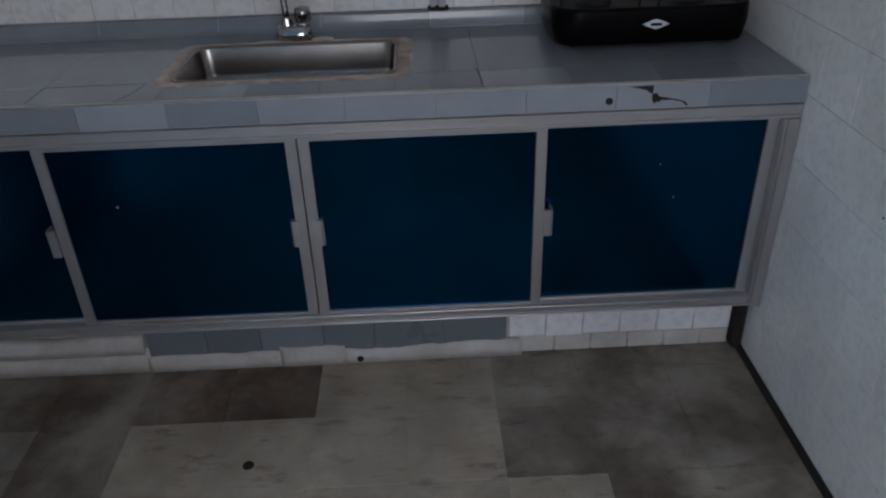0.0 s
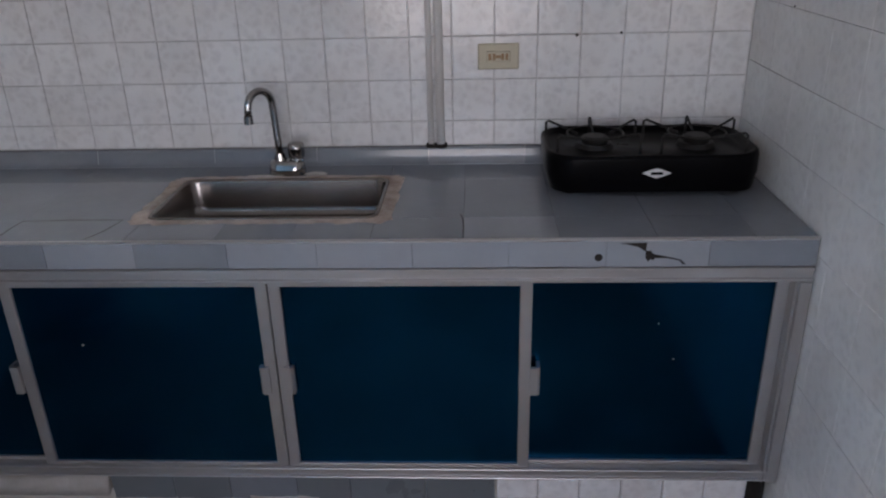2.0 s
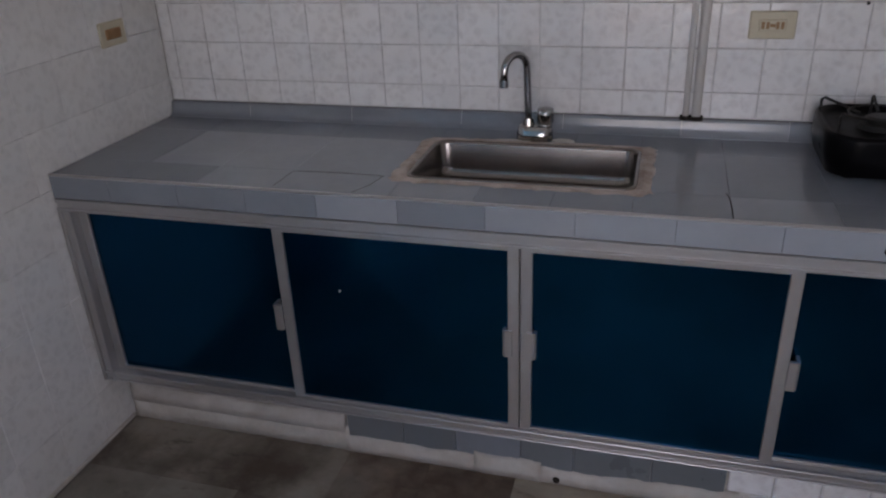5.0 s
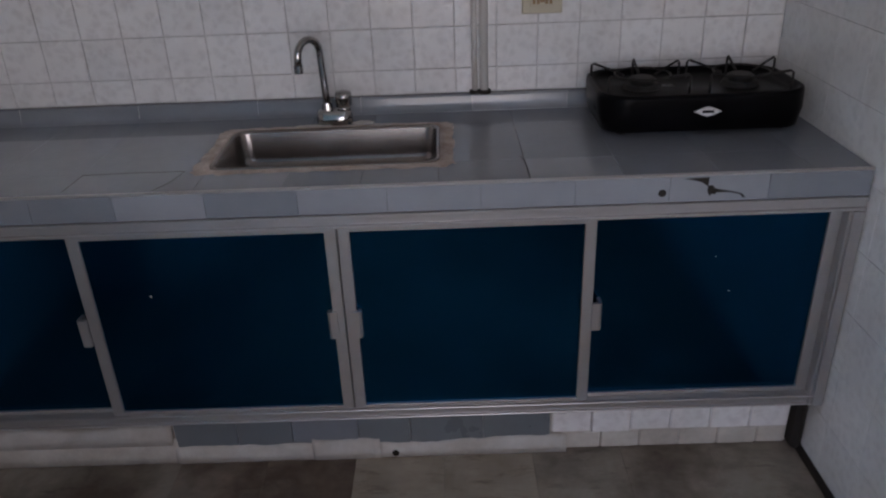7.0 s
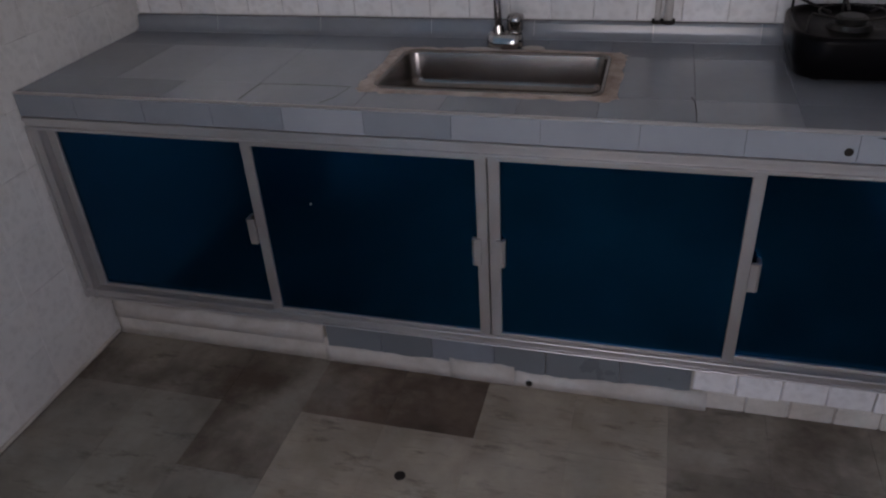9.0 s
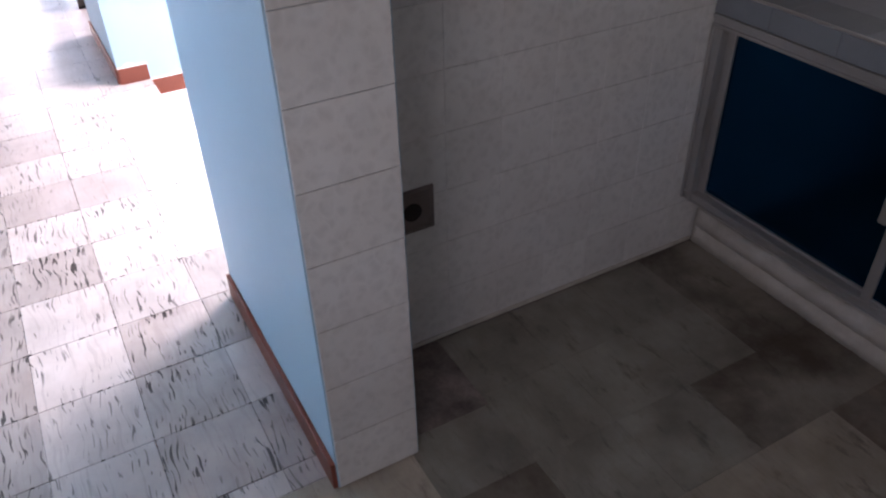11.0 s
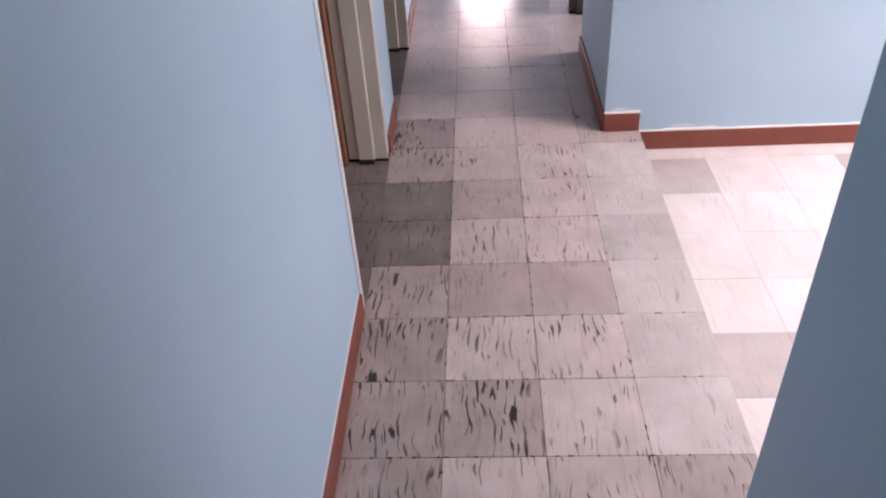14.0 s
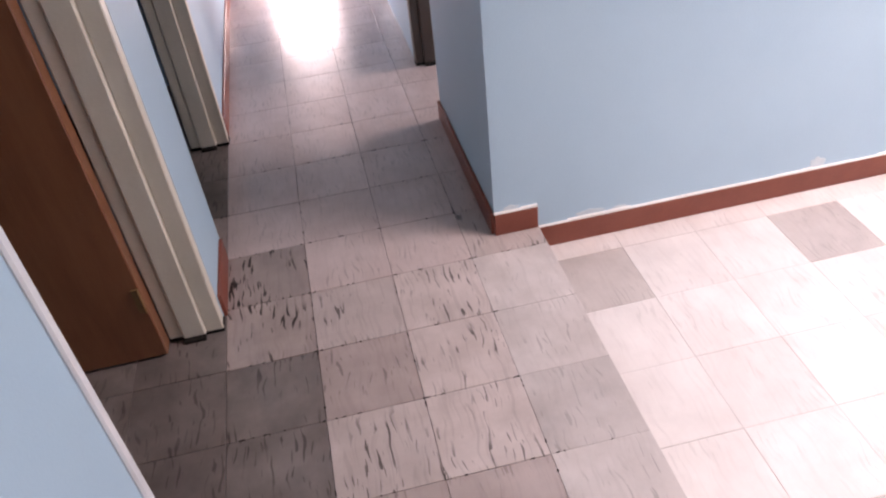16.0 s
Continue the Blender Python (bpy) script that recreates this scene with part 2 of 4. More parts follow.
PIPE = surface("off_white_pipe", (0.70, 0.67, 0.64), (0.80, 0.77, 0.74), 0.4)
BADGE = surface("pale_metal_badge", (0.55, 0.55, 0.56), (0.7, 0.7, 0.7), 0.35, relief=0.0)
VENT = surface("tarnished_vent_metal", (0.14, 0.115, 0.11), (0.24, 0.20, 0.19), 0.5, 0.3)
FRAME_W = surface("white_window_frame", (0.68, 0.70, 0.72), (0.78, 0.79, 0.8), 0.4)
GLASS, _nt, _b = shader("window_glass")
_b.inputs["Transmission Weight"].default_value, _b.inputs["Roughness"].default_value, _b.inputs["Base Color"].default_value = 1.0, 0.02, (0.95, 0.98, 1, 1)


# ---------------------------------------------------------------- mesh helpers
def add_box(bm, x0, x1, y0, y1, z0, z1, bevel=0.0, segments=1):
    made = bmesh.ops.create_cube(bm, size=1.0)["verts"]
    for v in made:
        v.co = Vector(((x0 + x1) / 2 + v.co.x * (x1 - x0), (y0 + y1) / 2 + v.co.y * (y1 - y0), (z0 + z1) / 2 + v.co.z * (z1 - z0)))
    if bevel > 0:
        edges = list({e for v in made for e in v.link_edges})
        bmesh.ops.bevel(bm, geom=edges, offset=bevel, segments=segments, profile=0.6, affect="EDGES")
    return bm


def boxes(*rows, bevel=0.0):
    bm = bmesh.new()
    for r in rows:
        add_box(bm, *r, bevel=bevel)
    return bm


def add_cyl(bm, p, q, r0, r1=None, sides=20):
    p, q = Vector(p), Vector(q)
    m = Matrix.Translation((p + q) / 2) @ (q - p).to_track_quat("Z", "Y").to_matrix().to_4x4()
    bmesh.ops.create_cone(bm, cap_ends=True, segments=sides, radius1=r0, radius2=r0 if r1 is None else r1, depth=(q - p).length, matrix=m)
    return bm


def add_tube(bm, pts, r, sides=12):
    """A round bar along a line of points."""
    pts = [Vector(p) for p in pts]
    rings = []
    side = None
    for i, p in enumerate(pts):
        d = (pts[min(i + 1, len(pts) - 1)] - pts[max(i - 1, 0)]).normalized()
        if side is None:
            side = d.orthogonal().normalized()
        side = (side - d * side.dot(d)).normalized()
        up = d.cross(side)
        rings.append([bm.verts.new(p + r * (math.cos(a) * side + math.sin(a) * up)) for a in (2 * math.pi * k / sides for k in range(sides))])
    for a, b in zip(rings, rings[1:]):
        for k in range(sides):
            bm.faces.new((a[k], a[(k + 1) % sides], b[(k + 1) % sides], b[k]))
    bm.faces.new(list(reversed(rings[0])))
    bm.faces.new(rings[-1])
    return bm


def rounded(w, d, r, n=6):
    """A rectangle with round corners about the origin, as a ring of points."""
    out = []
    for cx, cy, a0 in ((w / 2 - r, d / 2 - r, 0), (-w / 2 + r, d / 2 - r, 90), (-w / 2 + r, -d / 2 + r, 180), (w / 2 - r, -d / 2 + r, 270)):
        for k in range(n + 1):
            a = radians(a0 + 90 * k / n)
            out.append((cx + r * math.cos(a), cy + r * math.sin(a)))
    return out


def loft(bm, rings, close_first=False, close_last=False):
    vs = [[bm.verts.new(p) for p in ring] for ring in rings]
    n = len(vs[0])
    for a, b in zip(vs, vs[1:]):
        for k in range(n):
            bm.faces.new((a[k], a[(k + 1) % n], b[(k + 1) % n], b[k]))
    if close_first:
        bm.faces.new(list(reversed(vs[0])))
    if close_last:
        bm.faces.new(vs[-1])
    return bm


def part(name, bm, material, parent=None, label="", smooth=False):
    me = bpy.data.meshes.new(name)
    bmesh.ops.recalc_face_normals(bm, faces=bm.faces[:])
    bm.to_mesh(me)
    bm.free()
    if smooth:
        me.polygons.foreach_set("use_smooth", [True] * len(me.polygons))
    me.materials.append(material)
    ob = new(name, me)
    if parent is not None:
        ob.parent = parent
    if label:
        ob["label"] = label
    return ob


def structure(name, bm, material, label, category):
    return tagged(part(name, bm, material), label, category, kind="structure")


def thing(name, x, y, z, label, category, group=""):
    e = new(name)
    e.location = (x, y, z)
    e.empty_display_size = 0.05
    return tagged(e, label, category, group)


# ---------------------------------------------------------------- the plan
KX, KY = 2.572, 0.612            # kitchen: far end of the counter, wall behind it
LEFT_Y = -2.263                  # corridor wall with the doors
PIER_X = 0.346
PIER_Y = -1.388                  # face of the pier towards the corridor
OPP_X = -2.43                    # wall across the lower room
STEP_Y, LOW = -1.240, -0.088     # edge of the step, level of the lower room
S = 0.256                        # floor tile

floor = structure("floor", boxes((-0.13, KX + 0.15, LEFT_Y - 0.15, KY + 0.15, -0.2, -0.004), (-5.4, -0.13, LEFT_Y - 0.15, STEP_Y - 0.004, -0.2, -0.004), (-4.2, -0.6, -4.2, LEFT_Y - 0.15, -0.2, -0.004),
                                 (-5.4, OPP_X - 0.15, STEP_Y - 0.004, 1.2, -0.2, -0.004), (OPP_X - 0.15, -0.13, STEP_Y - 0.004, 2.45, -0.28, LOW - 0.004)),
                  GROUT_FLOOR, "old vinyl tile floor with dark dirty joints", "floor")
structure("ceiling", boxes((-5.5, KX + 0.2, -4.3, -0.3, TOP, TOP + 0.16), (-5.5, -2.2, -0.3, 1.6, TOP, TOP + 0.16), (-0.92, KX + 0.2, -0.3, 1.6, TOP, TOP + 0.16), (-5.5, KX + 0.2, 1.6, 2.6, TOP, TOP + 0.16)), CEIL, "plain white painted ceiling open over the lower room", "ceiling")

wall_back = structure("wall_back", boxes((-0.13, KX + 0.15, KY + 0.006, KY + 0.15, 0, TOP)), GROUT_WALL, "kitchen wall of white glazed tiles above the counter", "wall")
wall_right = structure("wall_right", boxes((KX + 0.006, KX + 0.15, LEFT_Y, KY + 0.006, 0, TOP)), GROUT_SIDE, "kitchen side wall of pale tiles", "wall")
WY0, WY1, WZ0, WZ1 = -0.10, 0.285, 1.365, 1.75
wall_left = structure("wall_left", boxes((-0.13, -0.006, -1.17, WY0, LOW, TOP), (-0.13, -0.006, WY1, KY + 0.006, LOW, TOP), (-0.13, -0.006, WY0, WY1, LOW, WZ0), (-0.13, -0.006, WY0, WY1, WZ1, TOP), (-0.13, -0.006, KY + 0.15, 2.3, LOW, TOP)),
                      GROUT_SIDE, "kitchen side wall of pale tiles with a small window", "wall")
wall_pier = structure("wall_pier", boxes((-0.51, PIER_X, PIER_Y, -1.17, LOW, TOP)), BLUE, "light blue painted pier at the kitchen entrance", "wall")
# unseen opening cut in the closing wall to let the added kitchen lamp through
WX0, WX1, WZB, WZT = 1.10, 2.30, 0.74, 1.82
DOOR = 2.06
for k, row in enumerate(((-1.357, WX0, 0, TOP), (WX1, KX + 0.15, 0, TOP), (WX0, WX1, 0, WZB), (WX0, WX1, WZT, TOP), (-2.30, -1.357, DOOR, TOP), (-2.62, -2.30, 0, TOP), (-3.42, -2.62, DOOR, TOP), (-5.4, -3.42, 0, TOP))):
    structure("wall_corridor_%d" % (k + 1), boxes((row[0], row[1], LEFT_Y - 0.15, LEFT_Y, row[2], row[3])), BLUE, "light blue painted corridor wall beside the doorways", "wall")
wall_opposite = structure("wall_opposite", boxes((OPP_X - 0.15, OPP_X, -1.386, 2.3, LOW - 0.1, TOP)), BLUE, "light blue painted wall above a red skirting", "wall")
structure("wall_side_1", boxes((-3.25, OPP_X - 0.15, -1.386, STEP_Y, 0, TOP)), BLUE, "shaded light blue corridor wall", "wall")
structure("wall_side_2", boxes((-3.80, -3.25, -1.386, STEP_Y, DOOR, TOP)), BLUE, "light blue wall over a doorway", "wall")
structure("wall_side_3", boxes((-5.4, -3.80, -1.386, STEP_Y, 0, TOP)), BLUE, "light blue wall at the far end of the corridor", "wall")
wall_end = structure("wall_end", boxes((-5.40, -5.25, LEFT_Y, -2.03, 0, TOP), (-5.40, -5.25, -1.65, -1.386, 0, TOP), (-5.40, -5.25, -2.03, -1.65, 0, 0.06), (-5.40, -5.25, -2.03, -1.65, 0.41, TOP)),
                     BLUE, "corridor end wall with a low bright window", "wall")
structure("wall_far", boxes((OPP_X - 0.15, 0.0, 2.3, 2.45, LOW, TOP)), BLUE, "light blue painted wall of the lower room", "wall")
structure("wall_bedroom", boxes((-4.2, -0.6, -4.2, -4.05, 0, TOP), (-0.75, -0.6, -4.05, LEFT_Y - 0.15, 0, TOP), (-4.2, -4.05, -4.05, LEFT_Y - 0.15, 0, TOP)), BLUE, "plain painted walls of the side room", "wall")
structure("wall_side_room", boxes((-5.4, -4.05, 1.05, 1.2, 0, TOP), (-3.05, OPP_X - 0.15, 1.05, 1.2, 0, TOP), (-4.05, -3.05, 1.05, 1.2, 0, 0.85), (-4.05, -3.05, 1.05, 1.2, 2.05, TOP), (-5.4, -5.25, -1.236, 1.05, 0, TOP)), BLUE, "plain painted walls of the room beyond", "wall")


# ---------------------------------------------------------------- corridor: skirtings, doorways, windows
def skirting(name, x0, x1, y0, y1, z0, z1, label, filler=0.0):
    """A painted skirting with a ragged line of filler along its top."""
    ob = structure(name, boxes((x0, x1, y0, y1, z0, z1), bevel=0.002), BASE, label, "baseboard")
    if not filler:
        return ob
    bm = bmesh.new()
    long_x = (x1 - x0) > (y1 - y0)
    a, e = (x0, x1) if long_x else (y0, y1)
    rng = random.Random(int(abs(a) * 1000) + 7)
    while a < e - 0.004:
        w = min(rng.uniform(0.03, 0.12), e - a)
        h = rng.choice((0.002, 0.003, 0.004, 0.005, 0.007))
        if long_x:
            add_box(bm, a, a + w, y0, y0 + filler, z1, z1 + h)
        else:
            add_box(bm, x0, x0 + filler, a, a + w, z1, z1 + h)
        a += w
    part("filler_line", bm, BASE_TOP, ob, "ragged white filler line")
    return ob


RED = "terracotta red painted skirting along the blue wall"
skirting("baseboard_1", -1.335, KX, LEFT_Y, LEFT_Y + 0.011, 0.001, 0.082, RED, 0.003)
skirting("baseboard_2", OPP_X, OPP_X + 0.012, -1.388, STEP_Y - 0.004, 0.001, 0.082, RED, 0.011)
skirting("baseboard_3", OPP_X, OPP_X + 0.012, STEP_Y, 2.3, LOW, LOW + 0.084, RED, 0.011)
skirting("baseboard_4", -3.25, OPP_X, -1.398, -1.386, 0.001, 0.082, RED)
skirting("baseboard_5", -0.51, PIER_X, PIER_Y - 0.012, PIER_Y, 0.001, 0.088, "dark red skirting along the blue pier")
skirting("baseboard_6", -2.60, -2.31, LEFT_Y, LEFT_Y + 0.011, 0.001, 0.082, RED)
skirting("baseboard_7", -5.25, -3.44, LEFT_Y, LEFT_Y + 0.011, 0.001, 0.082, RED)

structure("trim", boxes((-1.372, -1.346, LEFT_Y - 0.012, LEFT_Y + 0.007, 0.0, DOOR), bevel=0.004), FRAME_W, "white corner bead at the doorway edge", "trim")


def door_jamb(name, x, y0, y1, material, label):
    """A fluted jamb whose steps face along +x, with a dirty foot."""
    w = y1 - y0
    ob = structure(name, boxes((x - 0.05, x, y0, y1, 0.012, DOOR), bevel=0.002), material, label, "door frame")
    part("stop_bead", boxes((x, x + 0.007, y0 + 0.01 * w, y0 + 0.262 * w, 0.012, DOOR), bevel=0.003), material, ob)
    part("stop_bead", boxes((x, x + 0.020, y0 + 0.265 * w, y0 + 0.70 * w, 0.012, DOOR), bevel=0.005), material, ob)
    part("stop_bead", boxes((x, x + 0.009, y0 + 0.703 * w, y1 + 0.004, 0.012, DOOR), bevel=0.003), material, ob)
    part("dirty_foot", boxes((x - 0.05, x + 0.006, y0, y1 + 0.003, 0.0, 0.012), (x, x + 0.03, y0 + 0.27 * w, y0 + 0.68 * w, 0.0, 0.011)), GRIME_SHADE, ob, "black grime at the foot")
    return ob


door_jamb("door_frame_1", -2.252, LEFT_Y - 0.155, LEFT_Y - 0.001, CREAM, "cream painted fluted door frame with a dirty foot")
door_jamb("door_frame_2", -3.372, LEFT_Y - 0.140, LEFT_Y + 0.010, CREAM, "cream painted door frame with a chipped black foot")
door_jamb("door_frame_3", -3.78, -1.392, -1.25, SHADED_FRAME, "door frame across the corridor with its shade put into a dark brown")


def door_leaf():
    ob = structure("door_1", boxes((-2.246, -2.190, -3.22, LEFT_Y - 0.156, 0.008, 2.03), bevel=0.003), BROWN, "brown wooden door standing open into the side room", "door")
    bm = boxes((-2.189, -2.184, LEFT_Y - 0.178, LEFT_Y - 0.159, 0.18, 0.26))
    add_cyl(bm, (-2.184, LEFT_Y - 0.161, 0.178), (-2.184, LEFT_Y - 0.161, 0.262), 0.005)
    part("hinge", bm, RUST, ob, "dull brass hinge")
    bm = boxes((-2.186, -2.180, -3.15, -3.11, 0.95, 1.12))
    add_cyl(bm, (-2.180, -3.13, 1.05), (-2.13, -3.13, 1.05), 0.009)
    add_cyl(bm, (-2.14, -3.13, 1.05), (-2.14, -3.02, 1.05), 0.009)
    part("door_handle", bm, CHROME, ob, "metal handle")


door_leaf()


def window(name, axis, at, a0, a1, z0, z1, bars, label):
    """A painted frame with panes, in the plane axis = at."""
    def bx(u0, u1, w0, w1, d0, d1):
        return (at + d0, at + d1, u0, u1, w0, w1) if axis == "x" else (u0, u1, at + d0, at + d1, w0, w1)
    t = 0.04
    rows = [bx(a0, a1, z0, z0 + t, -0.02, 0.02), bx(a0, a1, z1 - t, z1, -0.02, 0.02), bx(a0, a0 + t, z0 + t, z1 - t, -0.02, 0.02), bx(a1 - t, a1, z0 + t, z1 - t, -0.02, 0.02)]
    cuts = [a0 + t + (a1 - a0 - 2 * t) * k / (bars + 1) for k in range(bars + 2)]
    for c in cuts[1:-1]:
        rows.append(bx(c - 0.015, c + 0.015, z0 + t, z1 - t, -0.018, 0.018))
    ob = tagged(part(name, boxes(*rows), FRAME_W), label, "window", kind="structure")
    for c, d in zip(cuts, cuts[1:]):
        p = part("pane", boxes(bx(c, d, z0 + t, z1 - t, -0.003, 0.003)), GLASS, ob)
    return ob


window("window_1", "x", -0.108, WY0, WY1, WZ0, WZ1, 0, "small white framed window in the tiled wall")
structure("window_reveal", boxes((-0.128, 0.001, WY1 - 0.006, WY1, WZ0, WZ1), (-0.128, 0.001, WY0, WY0 + 0.006, WZ0, WZ1), (-0.128, 0.004, WY0, WY1, WZ0 - 0.004, WZ0 + 0.004), (-0.128, 0.001, WY0, WY1, WZ1 - 0.006, WZ1)), FRAME_W, "white painted reveal of the small window", "window")

# ---------------------------------------------------------------- kitchen: cabinet
Z_PAN0, Z_PAN1, Z_RAIL, Z_FAS, Z_TOP = 0.243, 0.768, 0.205, 0.812, 0.88
cabinet = thing("base_cabinet", KX / 2, 0.3, 0.0, "long aluminium framed sink cabinet with dark blue sliding panels", "cabinet")


def cpart(name, bm, material, parent=None, label="", smooth=False):
    """A part given in world places, kept there under its thing."""
    ob = part(name, bm, material, None, label, smooth)
    host = parent if parent is not None else cabinet
    ob.parent = host
    base = host
    off = Vector((0, 0, 0))
    while base is not None:
        off += base.location
        base = base.parent
    ob.location = -off
    return ob


def extrusion(x0, x1, y0, y1, z0, z1, lips, axis="x"):
    """An aluminium bar drawn from one profile with raised lips along its front."""
    a0, a1 = (z0, z1) if axis == "x" else (x0, x1)
    prof = [(y1, a0)]
    for a, c in lips:
        lo, hi = a0 + a * (a1 - a0), a0 + c * (a1 - a0)
        prof += [(y0, lo), (y0 - 0.006, lo + 0.0015), (y0 - 0.007, lo + 0.003), (y0 - 0.007, hi - 0.003), (y0 - 0.006, hi - 0.0015), (y0, hi)]
    prof.append((y1, a1))
    if axis == "x":
        return loft(bmesh.new(), [[(e, y, a) for y, a in prof] for e in (x0, x1)], True, True)
    return loft(bmesh.new(), [[(a, y, e) for y, a in prof] for e in (z0, z1)], True, True)


def sash(x0, x1, y0, y1, z0, z1, side_w, rail_w):
    """A rectangular door frame as one closed ring."""
    outer_r = [(x0, z0), (x1, z0), (x1, z1), (x0, z1)]
    inner_r = [(x0 + side_w, z0 + rail_w), (x1 - side_w, z0 + rail_w), (x1 - side_w, z1 - rail_w), (x0 + side_w, z1 - rail_w)]
    e = 0.0018
    shrunk = [(x0 + e, z0 + e), (x1 - e, z0 + e), (x1 - e, z1 - e), (x0 + e, z1 - e)]
    grown = [(x + (-e if k in (0, 3) else e), z + (-e if k < 2 else e)) for k, (x, z) in enumerate(inner_r)]
    rings = [[(x, y1, z) for x, z in outer_r], [(x, y0 + e, z) for x, z in outer_r], [(x, y0, z) for x, z in shrunk], [(x, y0, z) for x, z in grown], [(x, y0 + e, z) for x, z in inner_r], [(x, y1, z) for x, z in inner_r], [(x, y1, z) for x, z in outer_r]]
    bm = loft(bmesh.new(), rings)
    bmesh.ops.remove_doubles(bm, verts=bm.verts[:], dist=1e-6)
    return bm


cpart("top_rail", extrusion(0.004, KX - 0.004, -0.006, 0.05, Z_PAN1 + 0.004, Z_FAS - 0.001, ((0.0, 0.28), (0.62, 0.98))), ALU)
cpart("bottom_rail", extrusion(0.004, KX - 0.004, -0.006, 0.05, Z_RAIL, Z_PAN0 - 0.004, ((0.0, 0.2), (0.6, 0.98))), ALU)
cpart("side_stile", extrusion(0.004, 0.048, -0.008, 0.05, Z_RAIL, Z_PAN1 + 0.004, ((0.0, 0.3), (0.75, 1.0)), "z"), ALU)
cpart("side_stile", extrusion(2.528, KX - 0.004, -0.008, 0.05, Z_RAIL, Z_PAN1 + 0.004, ((0.0, 0.16), (0.26, 1.0)), "z"), ALU)
# black sheet and base stand in for the shade inside the cabinet
cpart("dark_backing", boxes((0.01, KX - 0.01, 0.045, 0.075, Z_RAIL, Z_FAS), (0.01, KX - 0.01, 0.075, KY, 0.19, 0.205)), GRIME_SHADE)
# doors: outer frame, panel, grip
for x0, x1, dy, grips in ((0.048, 0.690, 0.018, (0.656,)), (0.660, 1.311, 0.0, (1.290,)), (1.314, 1.937, 0.0, (1.335,)), (1.907, 2.528, 0.018, (1.939,))):
    s0 = 0.029
    door = cpart("sliding_door", sash(x0, x1, dy - 0.006, dy + 0.014, Z_PAN0 - 0.004, Z_PAN1 + 0.004, s0, 0.010), ALU)
    cpart("panel", boxes((x0 + s0 - 0.004, x1 - s0 + 0.004, dy + 0.003, dy + 0.009, Z_PAN0, Z_PAN1)), PANEL, door, "dark blue glossy panel")
    for g in grips:
        inner = 1 if g < (x0 + x1) / 2 else -1
        front = min(dy, 0.0) if dy else 0.0
        prof = [(-0.004 * inner, front - 0.0065), (-0.004 * inner, front - 0.016), (0.014 * inner, front - 0.016), (0.020 * inner, front - 0.011), (0.020 * inner, dy + 0.002), (0.012 * inner, dy + 0.002), (0.012 * inner, front - 0.0065)]
        bm = loft(bmesh.new(), [[(g + u, y, z) for u, y in prof] for z in (0.468, 0.545)], True, True)
        cpart("finger_grip", bm, ALU, door, "small aluminium finger grip")

# kick wall under the cabinet
kick = thing("kick_wall", KX / 2, 0.1, 0.0, "rough plastered kick wall patched with grey tile strips", "kick wall")
cpart("plaster_base", boxes((0.012, KX - 0.03, 0.090, 0.13, 0.0, Z_RAIL)), PLASTER, kick)


def ragged_band(x0, x1, y_front, y_back, z0, low, high, seed, step=0.017):
    """A hand-thrown band of plaster with an uneven top edge and front."""
    rng = random.Random(seed)
    n = max(2, int((x1 - x0) / step))
    h, rings = rng.uniform(low, high), []
    for k in range(n + 1):
        h += rng.uniform(-0.005, 0.005)
        h = min(max(h, low), high)
        x, f = x0 + (x1 - x0) * k / n, y_front + rng.uniform(-0.001, 0.001)
        rings.append([(x, y_back, z0), (x, f - 0.002, z0), (x, f, (z0 + h) / 2), (x, f + 0.002, h - 0.006), (x, f + 0.007, h), (x, y_back, h)])
    return loft(bmesh.new(), rings, True, True)


cpart("plaster_band", ragged_band(0.012, 0.775, 0.074, 0.094, 0.0, 0.072, 0.084, 4), PLASTER, kick, smooth=True)
cpart("plaster_band", ragged_band(0.020, 0.765, 0.064, 0.094, 0.074, 0.128, 0.140, 5), PLASTER_W, kick, "smooth white plaster band", smooth=True)
cpart("plaster_band", ragged_band(0.765, 1.17, 0.070, 0.094, 0.0, 0.042, 0.056, 6), PLASTER_W, kick, smooth=True)
cpart("plaster_band", ragged_band(1.165, 1.36, 0.068, 0.094, 0.0, 0.062, 0.092, 7), PLASTER_W, kick, smooth=True)
cpart("plaster_band", ragged_band(1.355, 1.90, 0.070, 0.094, 0.0, 0.040, 0.058, 8), PLASTER_W, kick, smooth=True)
for x0, x1, m in ((0.772, 0.95, TOPTILE_D), (0.9515, 1.11, TOPTILE_D), (1.1115, 1.30, TOPTILE), (1.3015, 1.45, TOPTILE_D), (1.4515, 1.66, TOPTILE_D), (1.6615, 1.852, TOPTILE_D)):
    cpart("tile_strip", boxes((x0, x1, 0.078, 0.094, 0.03, Z_RAIL - 0.003), bevel=0.002), m, kick)
krng = random.Random(12)
for k in range(6):
    x0 = 1.858 + k * 0.113
    cpart("tile_strip", boxes((x0, x0 + 0.111, 0.072 + krng.uniform(0, 0.003), 0.094, 0.062 + krng.uniform(0, 0.006), Z_RAIL - 0.006), bevel=0.004), TILE_W, kick)
    cpart("tile_strip", boxes((x0 + 0.03, min(x0 + 0.141, KX - 0.036), 0.080 + krng.uniform(0, 0.002), 0.094, 0.0, 0.060), bevel=0.004), PLASTER, kick)
# solid black block and ball in place of the dark gap and hole
bm = boxes((KX - 0.034, KX - 0.002, 0.04, 0.10, 0.0, 0.20), bevel=0.012)
bmesh.ops.create_icosphere(bm, subdivisions=2, radius=0.011, matrix=Matrix.Translation((1.405, 0.072, 0.014)))
